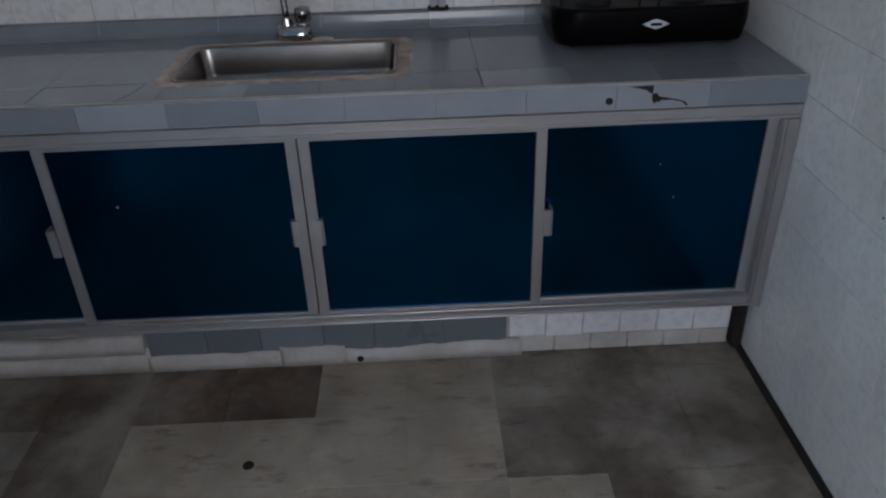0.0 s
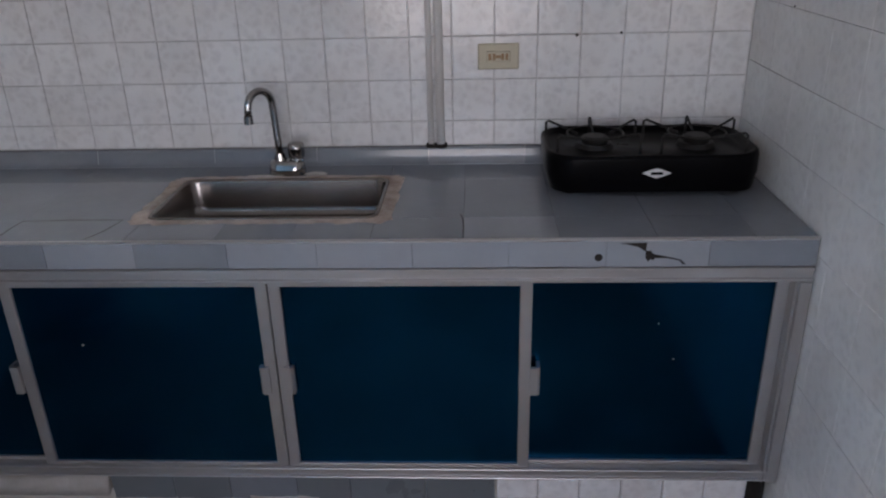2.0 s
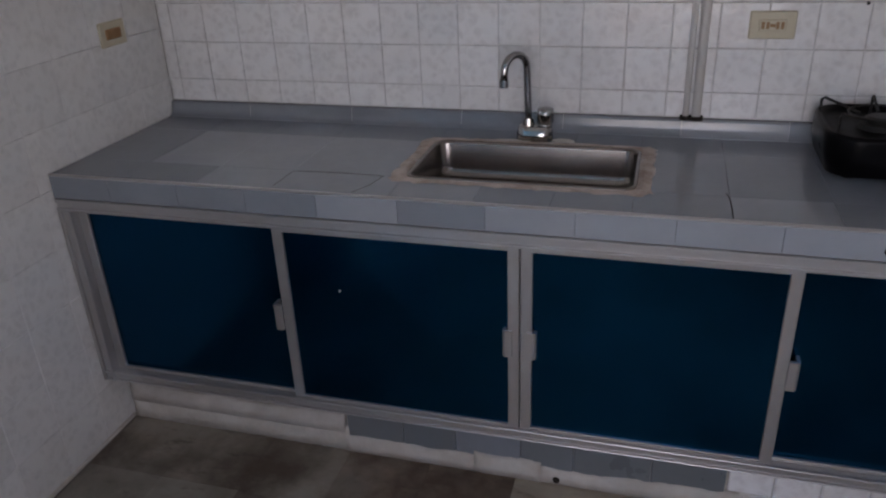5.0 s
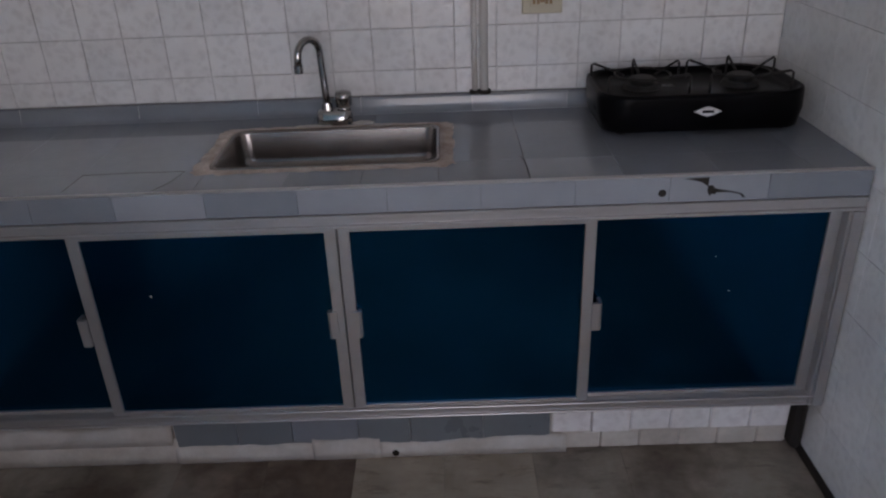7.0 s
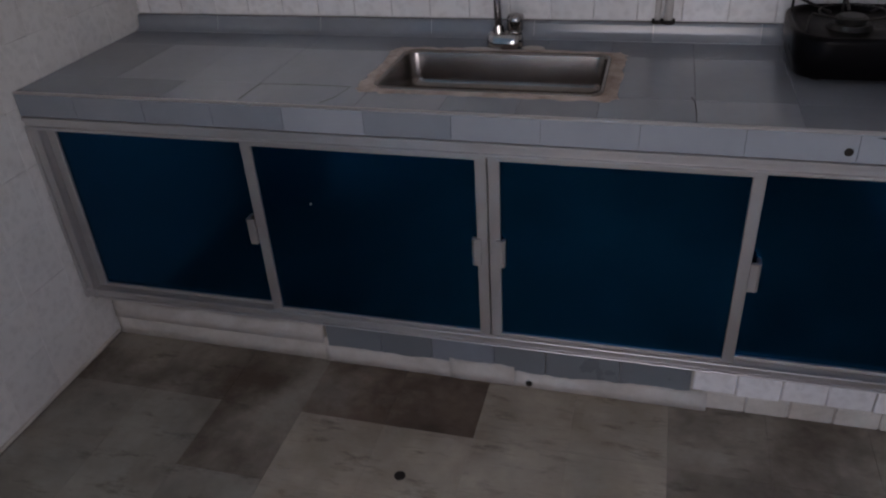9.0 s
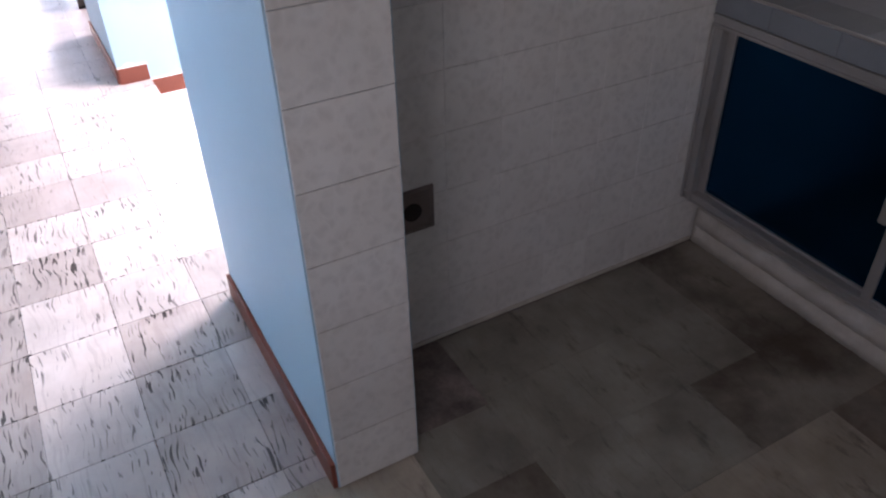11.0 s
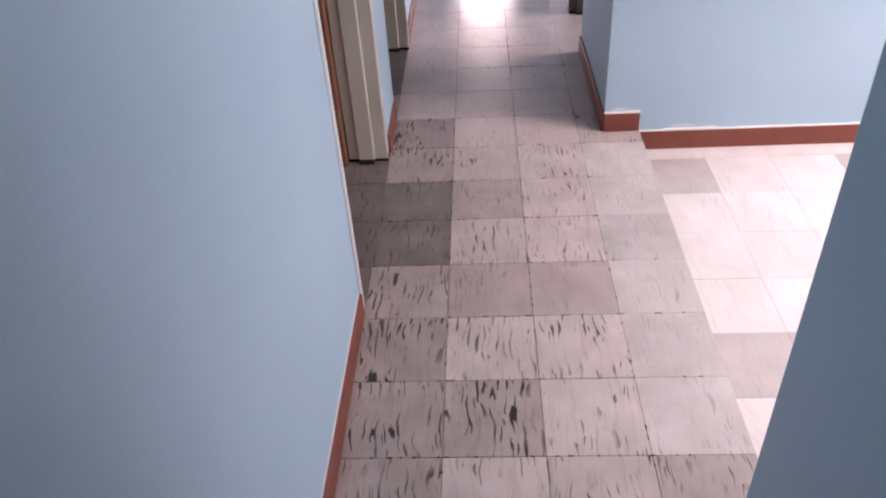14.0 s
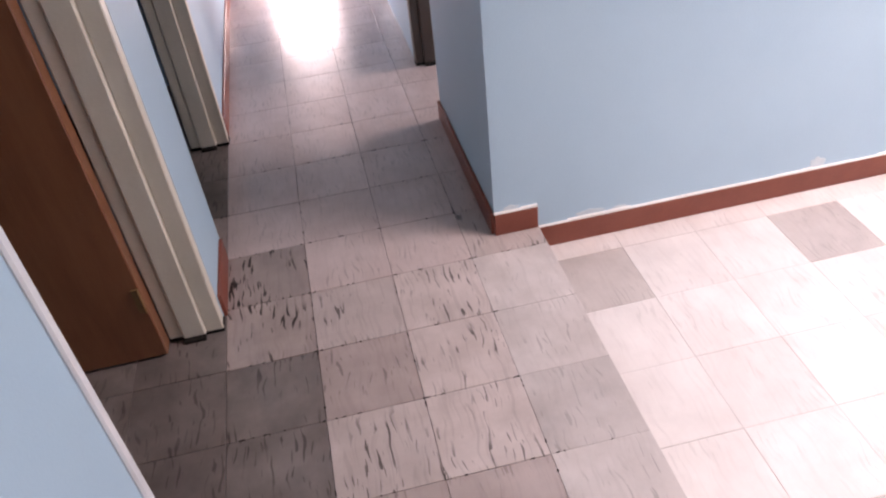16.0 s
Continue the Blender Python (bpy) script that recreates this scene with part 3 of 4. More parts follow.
cpart("hole", bm, GRIME_SHADE, kick, "black block and lump painting the dark of a broken corner and hole")

for x, y, z, r in ((0.8315, 0.0030, 0.600, 0.0030), (2.285, 0.0210, 0.550, 0.0022), (2.240, 0.0210, 0.648, 0.0016)):
    cpart("paint_speck", add_cyl(bmesh.new(), (x, y - 0.001, z), (x, y, z), r, sides=7), PLASTER_W, cabinet, "tiny pale paint speck")

# ---------------------------------------------------------------- worktop
SX0, SX1, SY0, SY1 = 0.990, 1.560, 0.136, 0.436
worktop = thing("worktop", KX / 2, 0.3, Z_FAS, "grey tiled worktop with mismatched tiles and dirty joints", "worktop")
cpart("bed", boxes((0.002, SX0, 0.004, KY, Z_FAS + 0.006, Z_TOP - 0.009), (SX1, KX - 0.002, 0.004, KY, Z_FAS + 0.006, Z_TOP - 0.009), (SX0, SX1, 0.004, SY0, Z_FAS + 0.006, Z_TOP - 0.009), (SX0, SX1, SY1, KY, Z_FAS + 0.006, Z_TOP - 0.009)), JOINT, worktop)
rng = random.Random(11)
tone = (TOPTILE, TOPTILE, TOPTILE_L, TOPTILE, TOPTILE)
cols = [0.003, 0.232, 0.452, 0.672, 0.986, 1.196, 1.378, 1.562, 1.776, 1.996, 2.216, 2.436, KX - 0.003]
rows = [0.0, 0.136, 0.434, 0.590]
for i in range(len(cols) - 1):
    for j in range(3):
        if j == 1 and 4 <= i <= 6:
            continue
        cpart("top_tile", boxes((cols[i] + 0.0003, cols[i + 1] - 0.0003, rows[j] + 0.0003, rows[j + 1] - 0.0003, Z_TOP - 0.010, Z_TOP + rng.uniform(-0.0003, 0.0003)), bevel=0.0006),
              TOPTILE_L if (i, j) in ((2, 0), (3, 0), (2, 1), (3, 1), (8, 0), (4, 0), (1, 1)) else TOPTILE, worktop)
fas = [0.003, 0.19, 0.40, 0.60, 0.798, 1.012, 1.23, 1.44, 1.66, 1.88, 2.10, 2.33, KX - 0.003]
for i in range(len(fas) - 1):
    m = {4: TOPTILE_L, 5: TOPTILE, 7: TOPTILE_L, 8: TOPTILE_L, 9: TOPTILE_L, 10: TOPTILE_L, 6: TOPTILE_L, 2: TOPTILE, 0: TOPTILE}.get(i, TOPTILE)
    cpart("edge_tile", boxes((fas[i] + 0.0003, fas[i + 1] - 0.0003, -0.010, 0.004, Z_FAS, Z_TOP - 0.003 + rng.uniform(-0.0005, 0.0005)), bevel=0.0008), m, worktop)
cpart("metal_edge", boxes((0.003, KX - 0.003, -0.0115, -0.002, Z_TOP - 0.005, Z_TOP + 0.0025), bevel=0.002), ALU, worktop, "thin bright metal edging")
ups = [0.003, 0.30, 0.66, 1.02, 1.33, 1.665, 1.95, 2.25, KX - 0.003]
cove = [(KY + 0.006, Z_TOP - 0.002), (0.570, Z_TOP - 0.002), (0.570, Z_TOP + 0.0015)]
cove += [(0.570 + 0.022 * math.sin(radians(q)), Z_TOP + 0.0015 + 0.022 * (1 - math.cos(radians(q)))) for q in (15, 30, 45, 60, 75)]
cove += [(0.593, 0.906), (0.594, 0.918)] + [(0.604 - 0.010 * math.cos(radians(q)), 0.918 + 0.008 * math.sin(radians(q))) for q in (20, 40, 60, 80)] + [(KY + 0.006, 0.926)]
for i in range(len(ups) - 1):
    bm = loft(bmesh.new(), [[(x, y, z) for y, z in cove] for x in (ups[i] + 0.0006, ups[i + 1] - 0.0006)])
    cpart("upstand_tile", bm, TOPTILE_L if i == 5 else TOPTILE, worktop, smooth=True)
# chipped places in the front edge and an open crack in the top, depth painted black
cpart("hole", add_cyl(bmesh.new(), (2.083, -0.0108, 0.836), (2.083, -0.004, 0.836), 0.0095, sides=10), GRIME_SHADE, worktop, "dark round hole in an edge tile")
for outline in (((2.129, 0.8705), (2.189, 0.8720), (2.188, 0.8495), (2.171, 0.861), (2.149, 0.867)),
                ((2.188, 0.8510), (2.199, 0.8525), (2.203, 0.846), (2.211, 0.841), (2.207, 0.829), (2.198, 0.831), (2.194, 0.825), (2.187, 0.837)),
                ((2.208, 0.843), (2.236, 0.8376), (2.268, 0.8297), (2.278, 0.820), (2.273, 0.818), (2.263, 0.828), (2.236, 0.834), (2.208, 0.834))):
    cpart("chip", loft(bmesh.new(), [[(x, y, z) for x, z in outline] for y in (-0.004, -0.0108)], True, True), GRIME_SHADE, worktop, "dark chipped place in the edge tiles")
bm = add_tube(bmesh.new(), [(1.776, 0.001, 0.8795), (1.777, 0.06, 0.8795), (1.775, 0.12, 0.8795), (1.768, 0.155, 0.8795)], 0.0016, 6)
cpart("crack", bm, GRIME_SHADE, worktop, "dark open joint")
bm = add_tube(bmesh.new(), [(0.672, 0.02, 0.8795), (0.675, 0.13, 0.8795), (0.80, 0.136, 0.8795), (0.93, 0.134, 0.8795), (0.915, 0.06, 0.8795), (0.89, 0.01, 0.8795)], 0.0014, 6)
cpart("joint_crack", bm, GRIME_SHADE, worktop, "dark open joint")

# ---------------------------------------------------------------- sink and tap
sink = thing("kitchen_sink", (SX0 + SX1) / 2, (SY0 + SY1) / 2, Z_TOP - 0.17, "worn stainless steel sink set in the grey worktop", "sink")
cx, cy, sw, sd = (SX0 + SX1) / 2, (SY0 + SY1) / 2, SX1 - SX0, SY1 - SY0


def ring(dw, dd, r, z):
    return [(cx + x, cy + y, z) for x, y in rounded(sw + dw, sd + dd, r)]


bm = loft(bmesh.new(), [ring(0.012, 0.012, 0.035, Z_TOP - 0.004), ring(0.012, 0.012, 0.035, Z_TOP + 0.0035), ring(0.004, 0.004, 0.032, Z_TOP + 0.0055), ring(-0.006, -0.006, 0.032, Z_TOP + 0.003), ring(-0.010, -0.010, 0.032, Z_TOP - 0.004),
                        ring(-0.018, -0.018, 0.036, Z_TOP - 0.070), ring(-0.024, -0.024, 0.038, Z_TOP - 0.084), ring(-0.036, -0.036, 0.042, Z_TOP - 0.094), ring(-0.054, -0.054, 0.045, Z_TOP - 0.098), ring(-0.12, -0.12, 0.05, Z_TOP - 0.100)], close_last=True)
cpart("bowl", bm, STEEL, sink, smooth=True)
bm = bmesh.new()
add_cyl(bm, (cx, cy, Z_TOP - 0.101), (cx, cy, Z_TOP - 0.097), 0.042)
add_cyl(bm, (cx, cy, Z_TOP - 0.098), (cx, cy, Z_TOP - 0.094), 0.026)
cpart("drain", bm, CHROME, sink)
rng = random.Random(3)


def dense(w, d, r, jx, jy, z):
    """A rounded ring with extra points along its sides, roughened."""
    pts = rounded(w, d, r)
    out = []
    for k, p in enumerate(pts):
        q = pts[(k + 1) % len(pts)]
        n = max(1, int(math.dist(p, q) / 0.022))
        for s in range(n):
            f = s / n
            x, y = p[0] + (q[0] - p[0]) * f, p[1] + (q[1] - p[1]) * f
            if n == 1:
                f = 0.0
            out.append((cx + x + rng.uniform(-jx, jx), cy + y + rng.uniform(-jy, jy), z))
    return out


def densify_like(dw, dd, r, jitter, z):
    base = dense(sw + 0.058, sd + 0.050, 0.032, 0.0, 0.0, z)
    kx, ky = (sw + dw) / (sw + 0.058), (sd + dd) / (sd + 0.050)
    return [(cx + (x - cx) * kx + rng.uniform(-jitter, jitter), cy + (y - cy) * ky + rng.uniform(-jitter, jitter), zz) for x, y, zz in base]


inner = densify_like(0.008, 0.008, 0.035, 0.0005, Z_TOP + 0.0005)
mid = densify_like(0.036, 0.034, 0.035, 0.003, Z_TOP + 0.0038)
outer = densify_like(0.086, 0.072, 0.035, 0.007, Z_TOP + 0.0006)
cpart("sealant", loft(bmesh.new(), [inner, mid, outer]), SEALANT, sink, "crumbling brown stained sealant")

tap = thing("mixer_tap", 1.262, 0.500, Z_TOP, "chrome gooseneck tap with a round knob behind the sink", "tap")
bm = loft(bmesh.new(), [[(1.262 + x, 0.50 + y, z) for x, y in rounded(w, d, r)] for w, d, r, z in ((0.105, 0.062, 0.03, Z_TOP), (0.105, 0.062, 0.03, Z_TOP + 0.018), (0.098, 0.05, 0.024, Z_TOP + 0.036), (0.085, 0.04, 0.019, Z_TOP + 0.042))], close_first=True, close_last=True)
cpart("base", bm, CHROME, tap, smooth=True)
neck = [(1.245, 0.50, Z_TOP + 0.03), (1.243, 0.50, Z_TOP + 0.08), (1.240, 0.50, Z_TOP + 0.15), (1.238, 0.498, Z_TOP + 0.205)]
for k in range(1, 10):
    a = math.pi * k / 9
    neck.append((1.238 - 0.025 + 0.025 * math.cos(a), 0.498 - 0.034 + 0.034 * math.cos(a), Z_TOP + 0.205 + 0.042 * math.sin(a)))
neck.append((1.187, 0.428, Z_TOP + 0.180))
cpart("spout", add_tube(bmesh.new(), neck, 0.0105, 14), CHROME, tap, smooth=True)
cpart("aerator", add_cyl(bmesh.new(), (1.187, 0.428, Z_TOP + 0.186), (1.187, 0.428, Z_TOP + 0.165), 0.0125), CHROME, tap)
cpart("collar", add_cyl(bmesh.new(), (1.245, 0.50, Z_TOP + 0.03), (1.244, 0.50, Z_TOP + 0.062), 0.019, 0.014), CHROME, tap)
bm = add_cyl(bmesh.new(), (1.292, 0.50, Z_TOP + 0.036), (1.292, 0.50, Z_TOP + 0.050), 0.019)
loft(bm, [[(1.292 + r * math.cos(a), 0.50 + r * math.sin(a), Z_TOP + z) for a in (2 * math.pi * k / 16 for k in range(16))] for r, z in ((0.019, 0.048), (0.0235, 0.052), (0.0250, 0.080), (0.0225, 0.090), (0.010, 0.094))], close_first=True, close_last=True)
cpart("knob", bm, CHROME, tap, smooth=True)
srng = random.Random(8)
for px, py, pw, pd in ((1.345, 0.492, 0.085, 0.040), (1.20, 0.470, 0.12, 0.03)):
    edge = [(px + pw / 2 * srng.uniform(0.7, 1.1) * math.cos(a), py + pd / 2 * srng.uniform(0.7, 1.1) * math.sin(a)) for a in (2 * math.pi * k / 18 for k in range(18))]
    cpart("sealant_smear", loft(bmesh.new(), [[(x, y, Z_TOP) for x, y in edge], [(px + (x - px) * 0.8, py + (y - py) * 0.75, Z_TOP + 0.003) for x, y in edge]], True, True), PLASTER, sink, "pale smear of old sealant", smooth=True)

# ---------------------------------------------------------------- gas stove
STX, STY, STW, STD = 2.262, 0.425, 0.548, 0.32
stove = thing("gas_stove", STX, STY, Z_TOP, "black two burner tabletop gas stove with wire grates", "stove")


def sring(dw, dd, r, z):
    return [(STX + x, STY + y, z) for x, y in rounded(STW + dw, STD + dd, r, 8)]


bm = loft(bmesh.new(), [sring(-0.05, -0.04, 0.05, Z_TOP + 0.008), sring(-0.026, -0.018, 0.06, Z_TOP + 0.012), sring(-0.006, -0.004, 0.07, Z_TOP + 0.055), sring(0.0, 0.0, 0.085, Z_TOP + 0.098), sring(-0.004, -0.004, 0.085, Z_TOP + 0.108), sring(-0.022, -0.022, 0.08, Z_TOP + 0.110), sring(-0.034, -0.034, 0.075, Z_TOP + 0.100), sring(-0.05, -0.05, 0.07, Z_TOP + 0.092)], close_first=True, close_last=True)
cpart("body", bm, ENAMEL, stove, smooth=True)
for fx in (-0.21, 0.21):
    for fy in (-0.11, 0.11):
        cpart("foot", add_cyl(bmesh.new(), (STX + fx, STY + fy, Z_TOP), (STX + fx, STY + fy, Z_TOP + 0.012), 0.014), IRON, stove)
for bx in (-0.135, 0.135):
    bm = add_cyl(bmesh.new(), (STX + bx, STY, Z_TOP + 0.092), (STX + bx, STY, Z_TOP + 0.104), 0.052, 0.046, 24)
    add_cyl(bm, (STX + bx, STY, Z_TOP + 0.104), (STX + bx, STY, Z_TOP + 0.116), 0.034, 0.037, 24)
    add_cyl(bm, (STX + bx, STY, Z_TOP + 0.116), (STX + bx, STY, Z_TOP + 0.122), 0.037, 0.028, 24)
    cpart("burner", bm, IRON, stove, "cast iron burner")
    bm = bmesh.new()
    for ux, uy in ((-0.124, 0.086), (0.0, 0.116), (0.124, 0.086), (-0.108, -0.080), (0.108, -0.080)):
        tip = (STX + bx + ux, STY + uy)
        add_tube(bm, [(*tip, Z_TOP + 0.090), (*tip, Z_TOP + 0.138), (STX + bx + 0.95 * ux, STY + 0.95 * uy, Z_TOP + 0.143), (STX + bx + 0.35 * ux, STY + 0.35 * uy, Z_TOP + 0.120)], 0.0036, 8)
    add_tube(bm, [(STX + bx + 0.075 * math.cos(a), STY + 0.075 * math.sin(a), Z_TOP + 0.129) for a in (2 * math.pi * k / 24 for k in range(25))], 0.0026, 8)
    cpart("grate", bm, IRON, stove, "bent wire grate")
FY = STY - STD / 2 - 0.001
bm = bmesh.new()
for w, d, h in ((0.036, -0.004, 0.0130),):
    vs = [(STX - w, 0), (STX - w * 0.35, h * 0.72), (STX, h), (STX + w * 0.35, h * 0.72), (STX + w, 0), (STX + w * 0.35, -h * 0.72), (STX, -h), (STX - w * 0.35, -h * 0.72)]
    loft(bm, [[(x, FY + 0.006, Z_TOP + 0.066 + z) for x, z in vs], [(x, FY + d, Z_TOP + 0.066 + z) for x, z in vs]], close_first=True, close_last=True)
badge = cpart("badge", bm, BADGE, stove, "small pale diamond badge")
cpart("badge_bar", boxes((STX - 0.015, STX + 0.015, FY - 0.0055, FY - 0.003, Z_TOP + 0.0625, Z_TOP + 0.0695)), ENAMEL, badge, "dark bar on the badge")

# ---------------------------------------------------------------- things on the kitchen walls
pipe = thing("wall_conduit", 1.690, KY, 0.926, "pair of painted pipes running up the tiled wall", "pipe")
for dx, r in ((-0.016, 0.0085), (0.012, 0.0125)):
    cpart("pipe", add_cyl(bmesh.new(), (1.690 + dx, KY - 0.012, 0.926), (1.690 + dx, KY - 0.012, TOP - 0.002), r, sides=14), PIPE, pipe, smooth=True)
    cpart("pipe_foot", add_cyl(bmesh.new(), (1.690 + dx, KY - 0.012, 0.926), (1.690 + dx, KY - 0.012, 0.936), r + 0.007, sides=12), GRIME_SHADE, pipe, "dark rusty foot")
cpart("clip", boxes((1.655, 1.722, KY - 0.026, KY + 0.004, 1.392, 1.408), bevel=0.003), CHROME, pipe, "metal pipe clip")


def outlet(x, y, z, facing, label):
    """A plate with a raised insert and two sockets; facing is 'y' for the back wall, 'x' for the side wall."""
    o = thing("power_outlet", x, y, z, label, "outlet")

    def bx(u0, u1, w0, w1, d0, d1):
        return (x + u0, x + u1, y - d1, y - d0, z + w0, z + w1) if facing == "y" else (x + d0, x + d1, y + u0, y + u1, z + w0, z + w1)
    cpart("plate", boxes(bx(-0.058, 0.058, -0.036, 0.036, -0.004, 0.006), bevel=0.003), BEIGE, o)
    cpart("insert", boxes(bx(-0.034, 0.034, -0.015, 0.015, 0.004, 0.009), bevel=0.002), RUST if facing == "x" else BEIGE, o)
    for u in (-0.024, -0.012, 0.012, 0.024):
        cpart("slot", boxes(bx(u - 0.004, u + 0.004, -0.009, 0.009, 0.008, 0.0105)), RUST, o)
    cpart("slot", boxes(bx(-0.007, 0.007, -0.004, 0.004, 0.008, 0.0105)), RUST, o)
    return o


outlet(1.871, KY, 1.185, "y", "yellowed beige double power outlet on white tiles")
outlet(0.0, 0.376, 1.190, "x", "yellowed power outlet with a brown insert")

vent = thing("floor_vent_plate", 0.0, -0.985, 0.47, "tarnished square metal vent plate in the tiled wall", "vent")
cpart("plate", boxes((-0.004, 0.006, -1.052, -0.922, 0.405, 0.535), bevel=0.003), VENT, vent)
cpart("rim", boxes((0.006, 0.010, -1.047, -0.927, 0.410, 0.418), (0.006, 0.010, -1.047, -0.927, 0.522, 0.530), (0.006, 0.010, -1.047, -1.039, 0.418, 0.522), (0.006, 0.010, -0.935, -0.927, 0.418, 0.522)), VENT, vent)
bm = add_cyl(bmesh.new(), (0.005, -0.987, 0.470), (0.009, -0.987, 0.470), 0.026)
cpart("hole", bm, GRIME_SHADE, vent, "black round hole")

# solid black strip in place of the shade in the gap
structure("baseboard_8", boxes((KX - 0.016, KX + 0.001, LEFT_Y, 0.075, 0.0, 0.014)), GRIME_SHADE, "black strip painting the dark of the dirty gap along the foot of the tiles", "baseboard")
structure("baseboard_9", boxes((-0.001, 0.010, -1.17, 0.075, 0.0, 0.012), bevel=0.002), PLASTER, "rough plaster fillet along the floor", "baseboard")

for x, y, r in ((1.132, -0.332, 0.015),):
    plug = thing("floor_drain", x, y, 0.0, "small dark hole in the kitchen floor tile", "drain")
    cpart("ring", add_cyl(bmesh.new(), (x, y, 0.0), (x, y, 0.0018), r, sides=14), GRIME_SHADE, plug)


# ---------------------------------------------------------------- tiles, last
def slab_mesh(name, w, d, h, material, chamfer):
    """A flat tile lying in xy with its top at z = 0."""
    bm = bmesh.new()
    add_box(bm, -w / 2, w / 2, -d / 2, d / 2, -h, 0)
    top = [e for e in bm.edges if all(v.co.z > -1e-6 for v in e.verts)]
    bmesh.ops.bevel(bm, geom=top, offset=chamfer, segments=1, affect="EDGES")
    me = bpy.data.meshes.new(name)
    bm.to_mesh(me)
    bm.free()
    me.materials.append(material)
    return me


def lay(parent, name, me, x, y, z, rot=None):
    ob = new(name, me)
    ob.parent = parent
    ob.location = (x, y, z)
    if rot:
        ob.rotation_euler = rot
    return ob


trng = random.Random(21)
KINDS = {"L": FT_LIGHT, "R": FT_ROSE, "S": FT_STREAK, "G": FT_GREY, "P": FT_PALE, "K": FT_PINK, "W": FT_WHITE, "Q": FT_DULL, "l": FT_KLIGHT, "g": FT_KGREY, "w": FT_KWASHED, "d": FT_KDARK}
GAP = {k: 0.0006 if k in "WPQlgwd" else 0.0014 for k in KINDS}
MESH = {k: slab_mesh("floor_tile", S - GAP[k], S - GAP[k], 0.0035, m, GAP[k] * 0.7) for k, m in KINDS.items()}
cut_mesh = {}


def floor_piece(kind, x0, x1, y0, y1, z):
    if x1 - x0 < 0.02 or y1 - y0 < 0.02:
        return
    if abs(x1 - x0 - S) < 1e-4 and abs(y1 - y0 - S) < 1e-4:
        me = MESH[kind]
    else:
        key = (kind, round(x1 - x0, 3), round(y1 - y0, 3))
        if key not in cut_mesh:
            cut_mesh[key] = slab_mesh("floor_tile", x1 - x0 - GAP[kind], y1 - y0 - GAP[kind], 0.0035, KINDS[kind], GAP[kind] * 0.7)
        me = cut_mesh[key]
    lay(floor, "tile", me, (x0 + x1) / 2, (y0 + y1) / 2, z + trng.uniform(-0.0004, 0.0004))


# corridor: rows counted away from the kitchen, columns from the door wall
GX, GY = -1.567, -2.0
ROWS = {-8: "SSLS", -7: "SLSS", -6: "SLSL", -5: "SLSS", -4: "SLLS", -3: "SSLP", -2: "SLLP", -1: "SKKP", 0: "GLLP", 1: "GKLP", 2: "SLLP", 3: "SRRL"}
for r in range(-8, 15):
    x1 = GX - r * S
    kinds = ROWS.get(r, "RRRR")
    for c in range(4):
        y0 = GY + (c - 1) * S
        y1 = y0 + S if c < 3 else STEP_Y
        floor_piece(kinds[c], max(x1 - S, -5.25), min(x1, 0.3), max(y0, LEFT_Y), y1, 0.0)
# inside the doorways
for r in range(-1, 7):
    x1 = GX - r * S
    for c in range(-3, 0):
        floor_piece(trng.choice("GGS"), x1 - S, x1, GY + (c - 1) * S, GY + c * S, 0.0) if r in (-1, 0, 1, 2, 4, 5, 6) else None
# lower room
for r in range(-5, 4):
    x1 = GX - r * S
    for c in range(0, 10):
        y0 = STEP_Y + c * S
        kind = "Q" if (r, c) in ((2, 0), (2, 3), (1, 4), (-2, 0), (-2, 1)) else "W"
        floor_piece(kind, max(x1 - S, OPP_X), min(x1, -0.14), y0, y0 + S, LOW)
# kitchen
KGX, KGY, KS = 1.545, -0.163, S
KROWS = {0: "ggddllgggg", -1: "wgllllgggg", -2: "wwlllllggg", -3: "wwllllllgg", -4: "wgllllgggg"}
for r in range(0, -9, -1):
    y0 = KGY + r * S
    for c in range(-6, 5):
        x0 = KGX + c * S
        # unseen rear rows: dark tiles added to deepen reflections in the door panels
        kinds = KROWS.get(r, "lggllggddd")
        kind = kinds[min(max(c + 5, 0), 9)]
        xa = max(x0, 0.012 if y0 > -1.17 else 0.3)
        floor_piece(kind, xa, min(x0 + S, KX - 0.012), max(y0, LEFT_Y), min(y0 + S, 0.085), 0.0)

# black grime gathered in dots along the corridor joints
grng = random.Random(17)
bm = bmesh.new()
for k in range(330):
    if k % 3:
        x, y, long_x = GX + S - S * grng.randint(-5, 8), grng.uniform(LEFT_Y + 0.03, STEP_Y - 0.02), False
        if grng.random() < 0.3:
            y = GY - S + S * grng.randint(0, 3) + grng.uniform(-0.012, 0.012)
    else:
        x, y, long_x = grng.uniform(-4.0, 0.2), GY - S + S * grng.randint(1, 3), True
    a, b = grng.uniform(0.002, 0.0075) * (1.5 if grng.random() < 0.2 else 1), grng.uniform(0.0012, 0.0026)
    ring = [(grng.uniform(0.7, 1.2) * a * math.cos(u), grng.uniform(0.7, 1.3) * b * math.sin(u)) for u in (2 * math.pi * i / 8 for i in range(8))]
    loft(bm, [[(x + f * (p if long_x else q), y + f * (q if long_x else p), z) for p, q in ring] for f, z in ((1.0, -0.0015), (0.8, 0.0011))], False, True)
grime = part("joint_grime", bm, GRIME_SHADE, floor, "black grime dots in the tile joints")
grime["kind"] = "stuff"

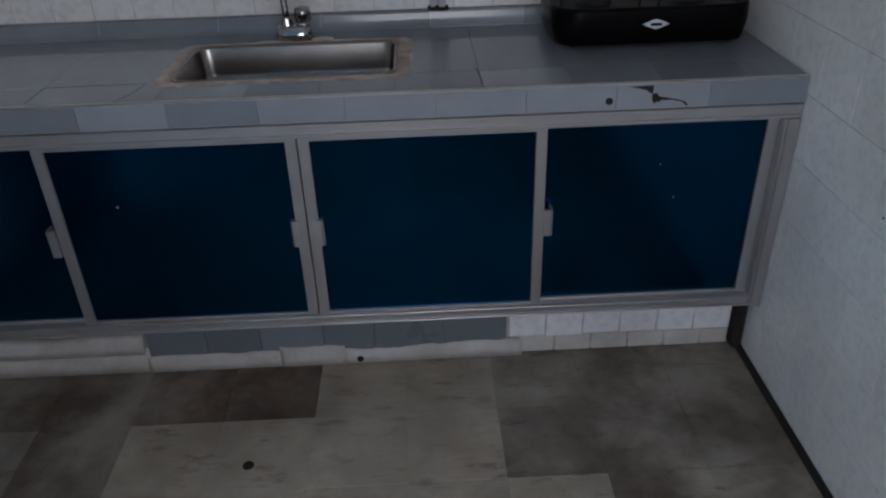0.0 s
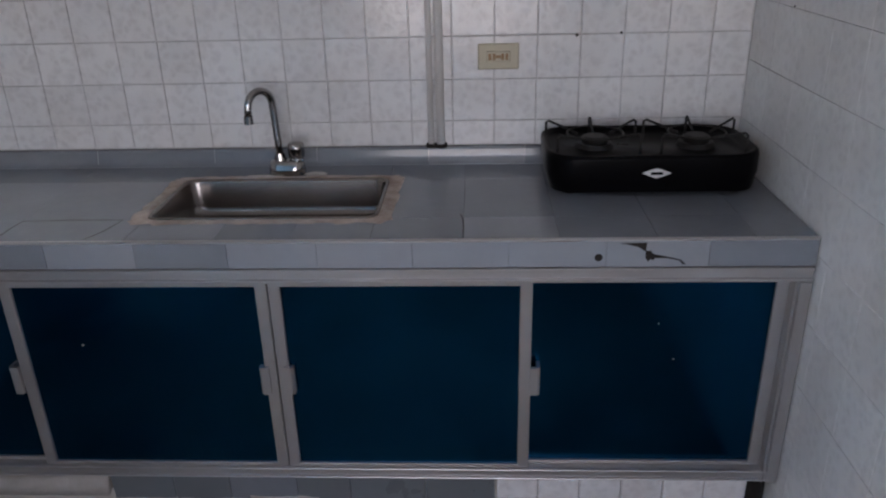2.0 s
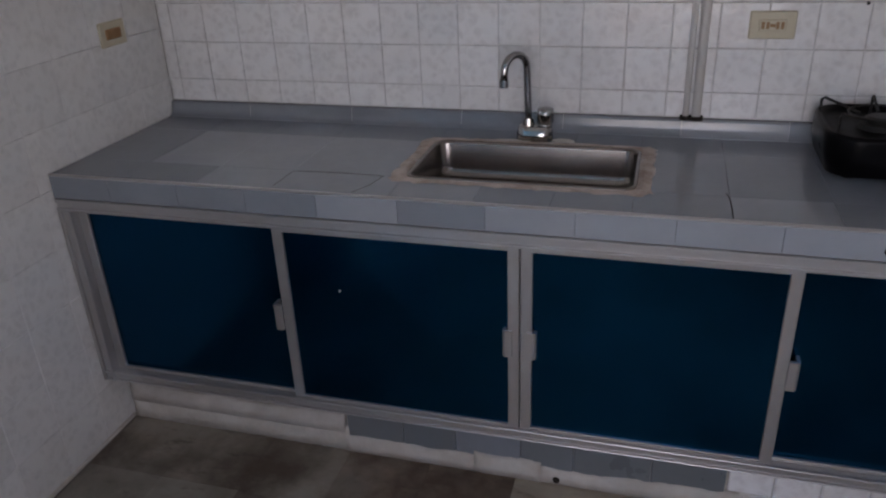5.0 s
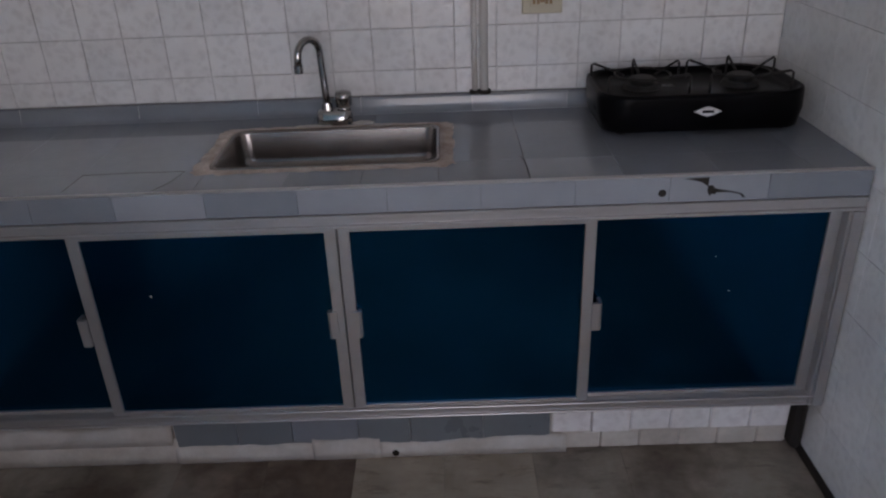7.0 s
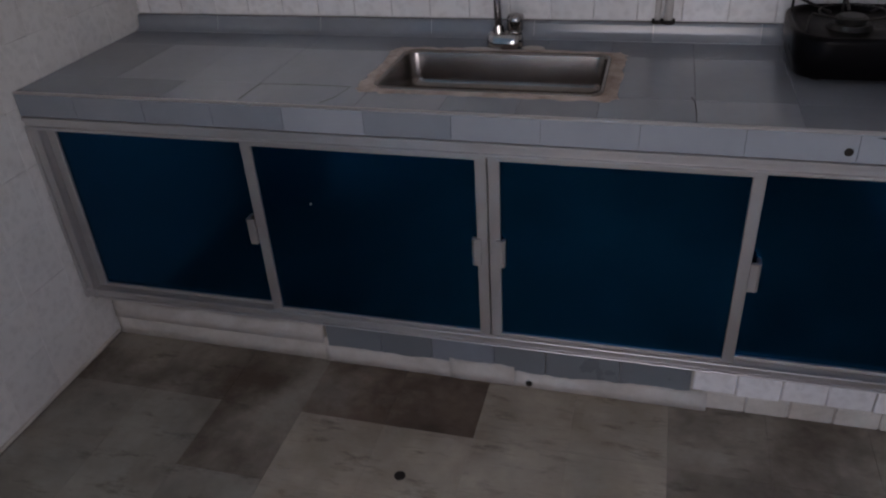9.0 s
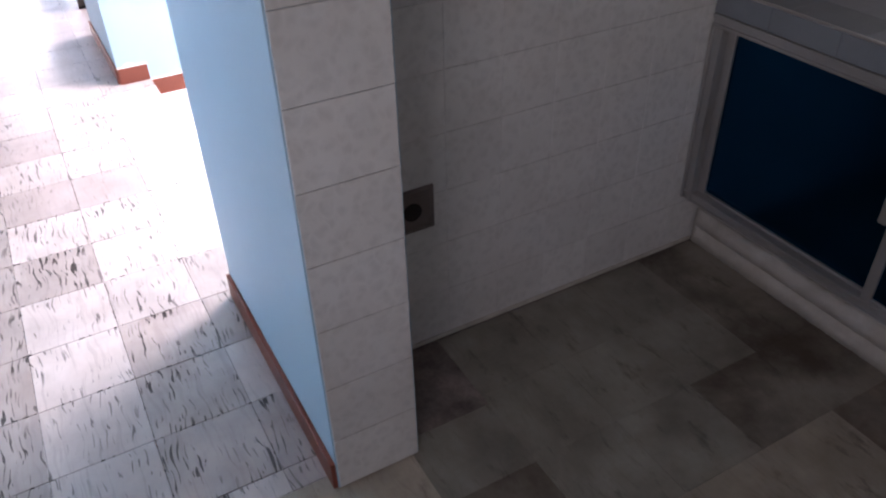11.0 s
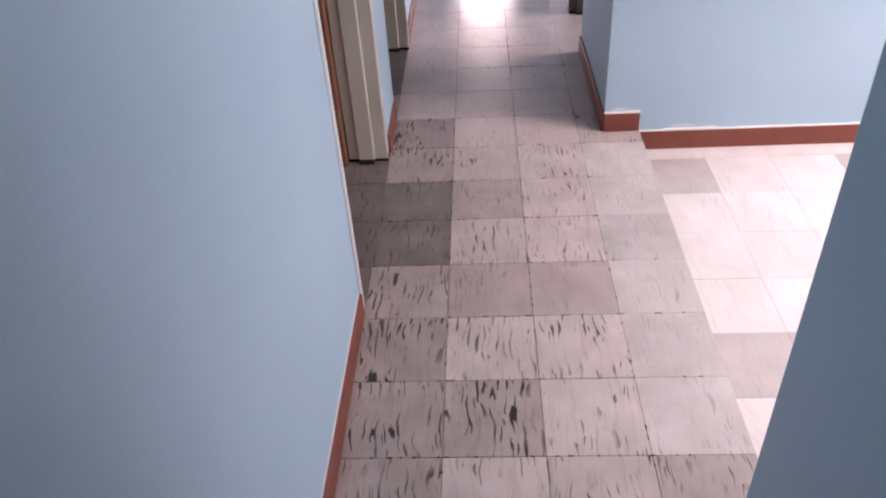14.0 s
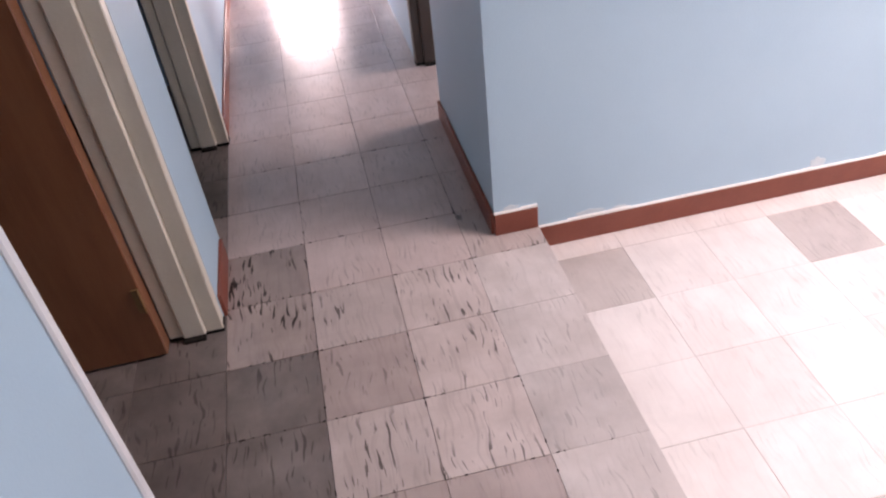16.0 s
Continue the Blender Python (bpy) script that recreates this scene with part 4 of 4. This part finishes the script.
# bare filler patches low on the wall across the lower room
prng = random.Random(9)
for y, z, w, h in ((-1.06, 0.008, 0.055, 0.016), (-0.96, 0.004, 0.03, 0.010), (-0.25, 0.016, 0.032, 0.022), (0.28, 0.010, 0.04, 0.018), (-1.33, 0.092, 0.03, 0.012)):
    pts = [(OPP_X, y + w * prng.uniform(0.75, 1.15) * math.cos(a), z + h * prng.uniform(0.7, 1.2) * math.sin(a)) for a in (2 * math.pi * k / 15 for k in range(15))]
    part("filler_patch", loft(bmesh.new(), [pts, [(OPP_X + 0.0012, y + (py - y) * 0.85, z + (pz - z) * 0.85) for _, py, pz in pts]], False, True), PUTTY, wall_opposite, "pale bluish putty patch")

# nail holes and old marks on the tiled walls
for x, z, r in ((2.09, 1.240, 0.005), (2.213, 1.244, 0.004)):
    part("nail_hole", add_cyl(bmesh.new(), (x, KY - 0.0012, z), (x, KY + 0.001, z), r, sides=8), GRIME_SHADE, wall_back)
for y, z, r in ((-0.42, 0.71, 0.003), (-0.50, 0.78, 0.003), (0.34, 1.335, 0.003)):
    part("nail_hole", add_cyl(bmesh.new(), (KX - 0.0012, y, z), (KX + 0.001, y, z), r, sides=8), GRIME_SHADE, wall_right)

# wall tiles
WT = 0.121
me_back = slab_mesh("wall_tile", WT - 0.0026, WT - 0.0026, 0.006, TILE_W, 0.0016)
low_back = slab_mesh("wall_tile", WT - 0.0026, 0.072, 0.006, TILE_W, 0.0016)
STAND = (radians(90), 0, 0)
cut_back = {}
for i in range(23):
    x0 = max(1.739 - 15 * WT + i * WT, 0.001)
    x1 = min(1.739 - 14 * WT + i * WT, KX - 0.001)
    if x1 - x0 < 0.012:
        continue
    whole = abs(x1 - x0 - WT) < 1e-4
    if not whole:
        cut_back[i] = (slab_mesh("wall_tile", x1 - x0 - 0.0026, 0.072, 0.006, TILE_W, 0.0016), slab_mesh("wall_tile", x1 - x0 - 0.0026, WT - 0.0026, 0.006, TILE_W, 0.0016))
    first, other = (low_back, me_back) if whole else cut_back[i]
    lay(wall_back, "wall_tile", first, (x0 + x1) / 2, KY, 0.964, STAND)
    for j in range(6):
        lay(wall_back, "wall_tile", other, (x0 + x1) / 2, KY, 1.001 + WT / 2 + j * WT, STAND)
bm = bmesh.new()
for i in range(20):
    x0 = 1.739 - 14 * WT + i * WT
    for j in range(6, 12):
        z0 = 1.001 + j * WT
        add_box(bm, x0 + 0.0013, x0 + WT - 0.0013, KY, KY + 0.006, z0 + 0.0013, min(z0 + WT - 0.0013, TOP))
rest = part("upper_tiles", bm, TILE_W, wall_back)
rest["kind"] = "stuff"

TH, TW = 0.166, 0.166
side = slab_mesh("side_tile", TW - 0.0009, TH - 0.0009, 0.006, TILE_P, 0.001)
FACE_L = (radians(90), 0, radians(90))
FACE_R = (radians(90), 0, radians(-90))


def face_wall(parent, x, rot, y_low, y_high, skip):
    n = int((y_high - y_low) / TW)
    for i in range(n):
        yc = y_high - TW / 2 - i * TW
        for j in range(10):
            zc = 0.004 + TH / 2 + j * TH
            if skip(yc, zc):
                continue
            lay(parent, "side_tile", side, x, yc, zc, rot)


face_wall(wall_right, KX, FACE_R, -1.6, KY, lambda y, z: y > 0.1 and z < 0.78)
face_wall(wall_left, 0.0, FACE_L, -1.175, KY, lambda y, z: (y > 0.1 and z < 0.78) or (WY0 - 0.08 < y < WY1 + 0.08 and 1.29 < z < 1.85))
# cut tiles round the small window
bm = bmesh.new()
add_box(bm, -0.006, -0.0004, WY1 + 0.001, 0.44, 1.33, 1.66)
add_box(bm, -0.006, -0.0004, -0.22, WY0 - 0.001, 1.33, 1.66)
add_box(bm, -0.006, -0.0008, WY0 - 0.001, WY1 + 0.001, 1.33, WZ0 - 0.005)
part("cut_tiles", bm, TILE_P, wall_left)
pier_face = slab_mesh("pier_tile", 0.210, TH - 0.0018, 0.006, TILE_P, 0.001)
for j in range(10):
    lay(wall_pier, "pier_tile", pier_face, PIER_X + 0.006, (PIER_Y - 1.17) / 2, 0.004 + TH / 2 + j * TH, FACE_L)
